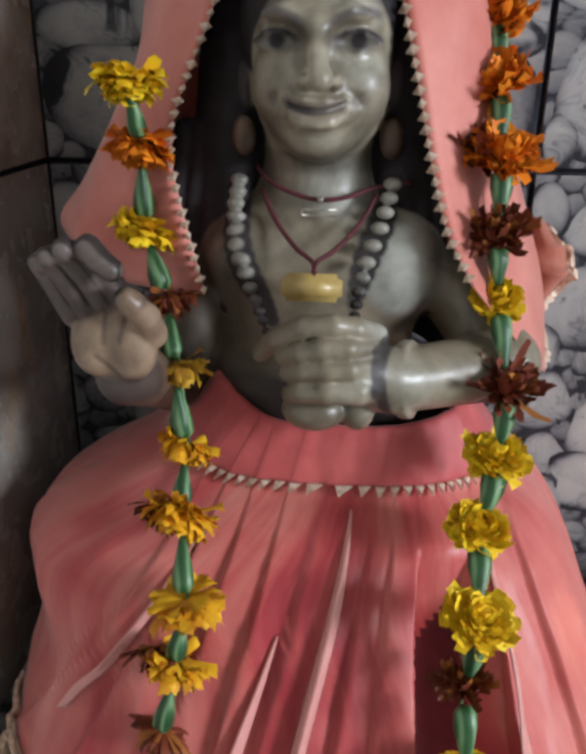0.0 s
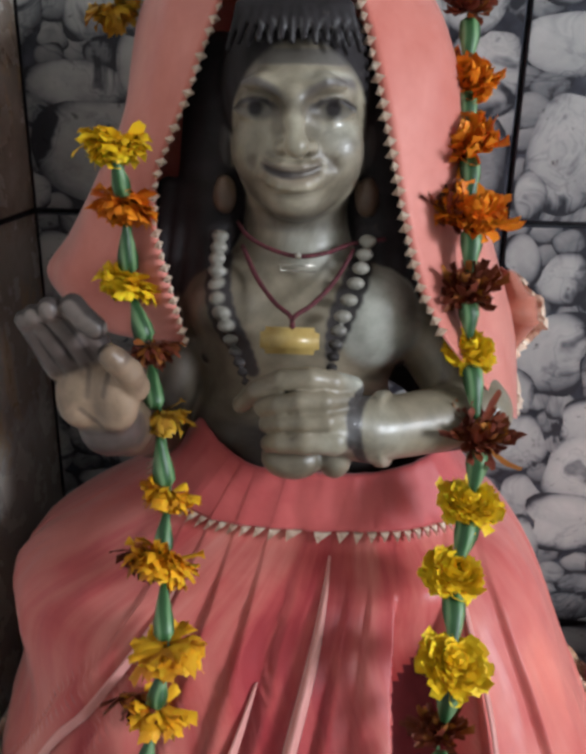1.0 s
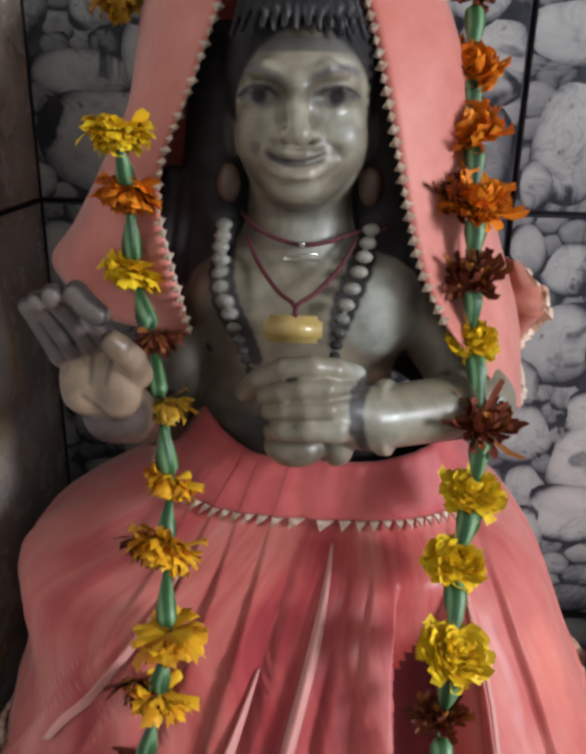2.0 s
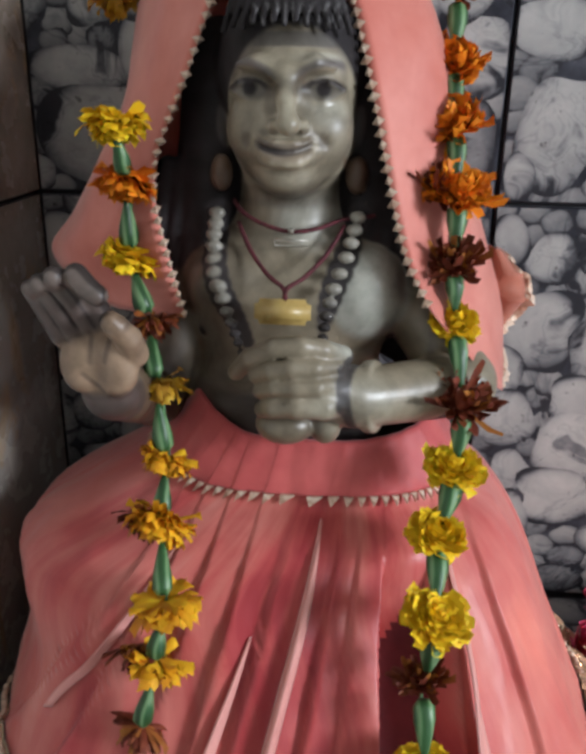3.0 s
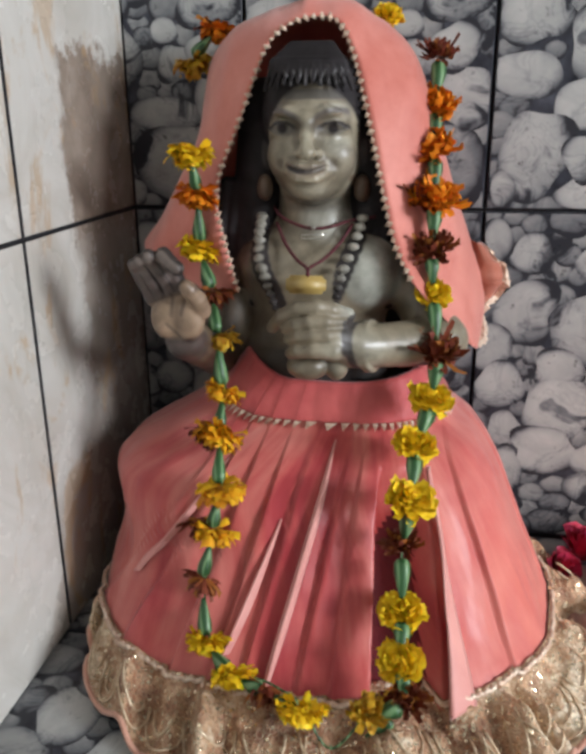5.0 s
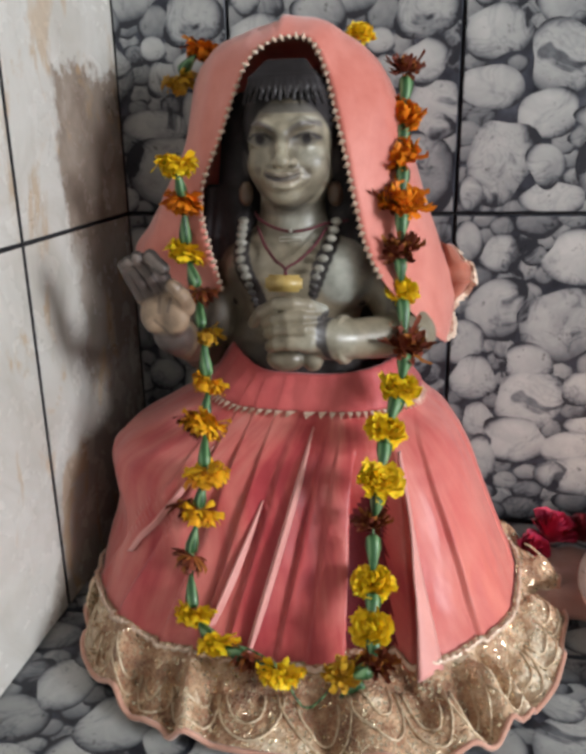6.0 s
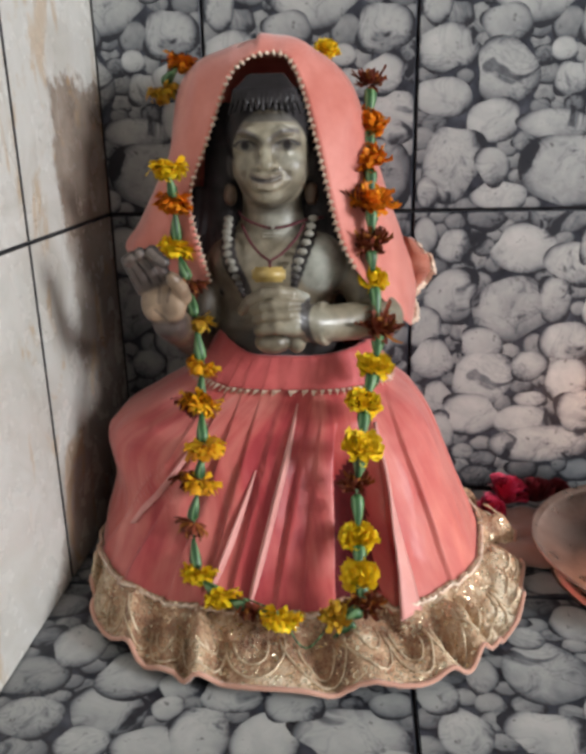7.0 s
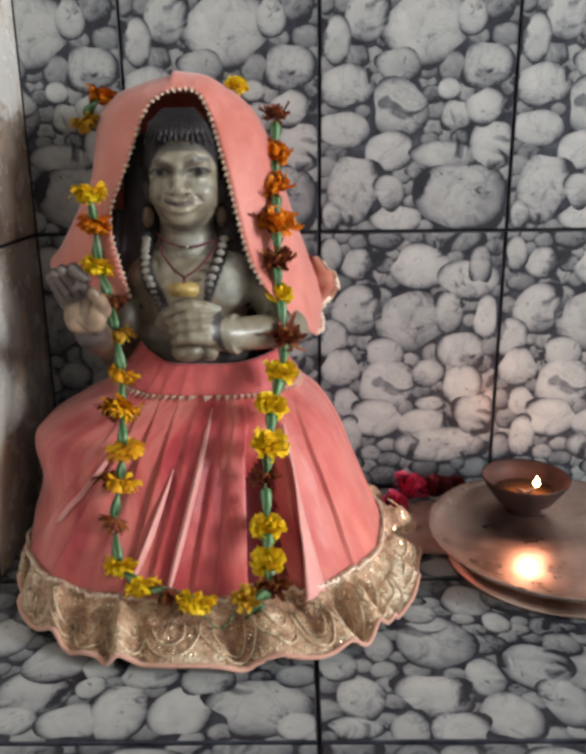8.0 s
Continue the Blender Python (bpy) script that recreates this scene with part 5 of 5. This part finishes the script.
STONES_FLOOR_B = [(-24, 74, 41, 37), (-16, 129, 38, 35), (-91, 176, 31, 38), (-37, 30, 26, 21), (-105, 60, 36, 30), (-60, 230, 40, 34), (30, 29, 34, 26), (78, 43, 29, 42), (144, 43, 31, 39), (233, 50, 55, 43), (101, 106, 34, 25), (169, 97, 28, 28), (272, 21, 21, 20), (272, 100, 24, 18), (42, 115, 23, 21), (37, 82, 16, 17), (230, 185, 50, 42), (120, 190, 46, 50), (40, 200, 34, 44), (180, 250, 40, 30), (270, 255, 32, 36), (80, 265, 36, 26)]


def tile_mesh(name, w, h, stones, shift, seed, u0=0.0):
    """A glazed tile, face up at z = 0, its print of stones lying in the glaze; cut off below u0."""
    rng = random.Random(seed)
    b = 0.0012
    v = [(u0, 0, -0.007), (w, 0, -0.007), (w, h, -0.007), (u0, h, -0.007), (u0, 0, -b), (w, 0, -b), (w, h, -b), (u0, h, -b),
         (u0 + b, b, 0), (w - b, b, 0), (w - b, h - b, 0), (u0 + b, h - b, 0)]
    f = [(8, 9, 10, 11), (0, 1, 5, 4), (1, 2, 6, 5), (2, 3, 7, 6), (3, 0, 4, 7), (4, 5, 9, 8), (5, 6, 10, 9), (6, 7, 11, 10), (7, 4, 8, 11), (3, 2, 1, 0)]
    uv = [(0.0, 0.0)] * len(v)
    idx = [0] * len(f)
    put = [((x + shift[0]) / 1000, (y + shift[1]) / 1000, (rx + 1) / 1000, (ry + 1) / 1000) for x, y, rx, ry in stones]
    under_lay = []
    for tries in range(4000):
        x, y = rng.uniform(0, w), rng.uniform(0, h)
        lim = 0.040 if tries < 900 else 0.022
        room = min((math.hypot((x - a) / c, (y - q) / d) - 1) * min(c, d) for a, q, c, d in put + under_lay)
        if room > 0.0045:
            r = min(room + 0.009, lim)
            under_lay.append((x, y, r * rng.uniform(0.9, 1.2), r * rng.uniform(0.7, 1.0)))
    put = under_lay[::-1] + put
    for i, (cx, cy, rx, ry) in enumerate(put):
        n = 32 if rx > 0.016 else 16
        ex = rng.uniform(1.9, 3.4)
        ph, lob, rot = rng.uniform(0, 6.28), rng.uniform(0.05, 0.13), rng.uniform(-0.6, 0.6)
        p4, p5, l4 = rng.uniform(0, 6.28), rng.uniform(0, 6.28), rng.uniform(0.0, 0.055)
        lay = 0.00012 + 0.000006 * i
        o = len(v)
        v.append((min(max(cx, u0 + b), w - b), min(max(cy, b), h - b), lay))
        uv.append((0, 0))
        for t in (0.5, 0.8, 1.0):
            for k in range(n):
                a = 2 * math.pi * k / n
                rr = (abs(math.cos(a)) ** ex + abs(math.sin(a)) ** ex) ** (-1 / ex) * (1 + lob * math.sin(2 * a + ph) + lob * 0.8 * math.sin(3 * a + 2 * ph) + l4 * math.sin(4 * a + p4) + 0.6 * l4 * math.sin(5 * a + p5))
                lx, ly = rr * math.cos(a) * t, rr * math.sin(a) * t
                qx, qy = lx * math.cos(rot) - ly * math.sin(rot), lx * math.sin(rot) + ly * math.cos(rot)
                v.append((min(max(cx + rx * qx, u0 + b), w - b), min(max(cy + ry * qy, b), h - b), lay))
                uv.append((qx, qy))
        for k in range(n):
            k1 = (k + 1) % n
            f.append((o, o + 1 + k, o + 1 + k1))
            for r in range(2):
                p = o + 1 + r * n
                f.append((p + k, p + n + k, p + n + k1, p + k1))
        idx += [2 if i < len(under_lay) else 1] * (3 * n)
    me = bpy.data.meshes.new(name)
    me.from_pydata(v, [], f)
    me.materials.append(M_GAP), me.materials.append(M_STONE), me.materials.append(M_STONE_DEEP)
    me.polygons.foreach_set("material_index", idx)
    lay = me.uv_layers.new(name="print")
    loops = np.zeros(len(me.loops), np.int32)
    me.loops.foreach_get("vertex_index", loops)
    lay.data.foreach_set("uv", np.array(uv, np.float32)[loops].ravel())
    me.update()
    return me


PITCH, GAP, GX = 0.304, 0.0042, 0.459
TW = PITCH - GAP
TH = 0.4505
U_ME = tile_mesh("tile_upper", TW, TH, STONES_UPPER, (-11, -2), 1)
L_ME = tile_mesh("tile_lower", TW, TH, STONES_LOWER, (-11, 37), 2)
CUT = LEFT + 0.002 - (GX - 2 * PITCH + GAP / 2)
U_CUT = tile_mesh("tile_upper_cut", TW, TH, STONES_UPPER, (-11, -2), 1, CUT)
L_CUT = tile_mesh("tile_lower_cut", TW, TH, STONES_LOWER, (-11, 37), 2, CUT)
FA_ME = tile_mesh("tile_floor_a", TH, TW, STONES_FLOOR, (7, 0), 3)
FB_ME = tile_mesh("tile_floor_b", TH, TW, STONES_FLOOR_B, (158, 0), 4)


def tile(me, m, parent):
    ob = new("tile", me)
    ob.matrix_basis = m
    ob.parent = parent
    return ob


for _c in range(-2, 11):
    _x = GX + _c * PITCH + GAP / 2
    for _r in range(5):
        _z = 0.0025 + _r * (TH + GAP)
        _me = (U_ME if _r % 2 else L_ME) if _c > -2 else (U_CUT if _r % 2 else L_CUT)
        tile(_me, pose(_x, 0, _z, 90, 0, 0), wall_back)
for _c in range(-1, 7):
    for _r in range(8):
        _y = -0.0035 - (_r + 1) * PITCH + GAP / 2
        _me = FB_ME if (_c + _r) % 2 == 0 else FA_ME
        tile(_me, pose(GX - 0.018 + _c * (TH + GAP) + GAP / 2, _y, 0, 0, 0, 0), floor)


def plain_tile_mesh(name, w, h):
    b = 0.0006
    v = [(0, 0, -0.007), (w, 0, -0.007), (w, h, -0.007), (0, h, -0.007), (0, 0, -b), (w, 0, -b), (w, h, -b), (0, h, -b), (b, b, 0), (w - b, b, 0), (w - b, h - b, 0), (b, h - b, 0)]
    f = [(8, 9, 10, 11), (0, 1, 5, 4), (1, 2, 6, 5), (2, 3, 7, 6), (3, 0, 4, 7), (4, 5, 9, 8), (5, 6, 10, 9), (6, 7, 11, 10), (7, 4, 8, 11), (3, 2, 1, 0)]
    me = bpy.data.meshes.new(name)
    me.from_pydata(v, [], f)
    me.materials.append(M_WHITE), me.materials.append(M_GROUT)
    me.polygons.foreach_set("material_index", [0] + [1] * (len(f) - 1))
    me.update()
    return me


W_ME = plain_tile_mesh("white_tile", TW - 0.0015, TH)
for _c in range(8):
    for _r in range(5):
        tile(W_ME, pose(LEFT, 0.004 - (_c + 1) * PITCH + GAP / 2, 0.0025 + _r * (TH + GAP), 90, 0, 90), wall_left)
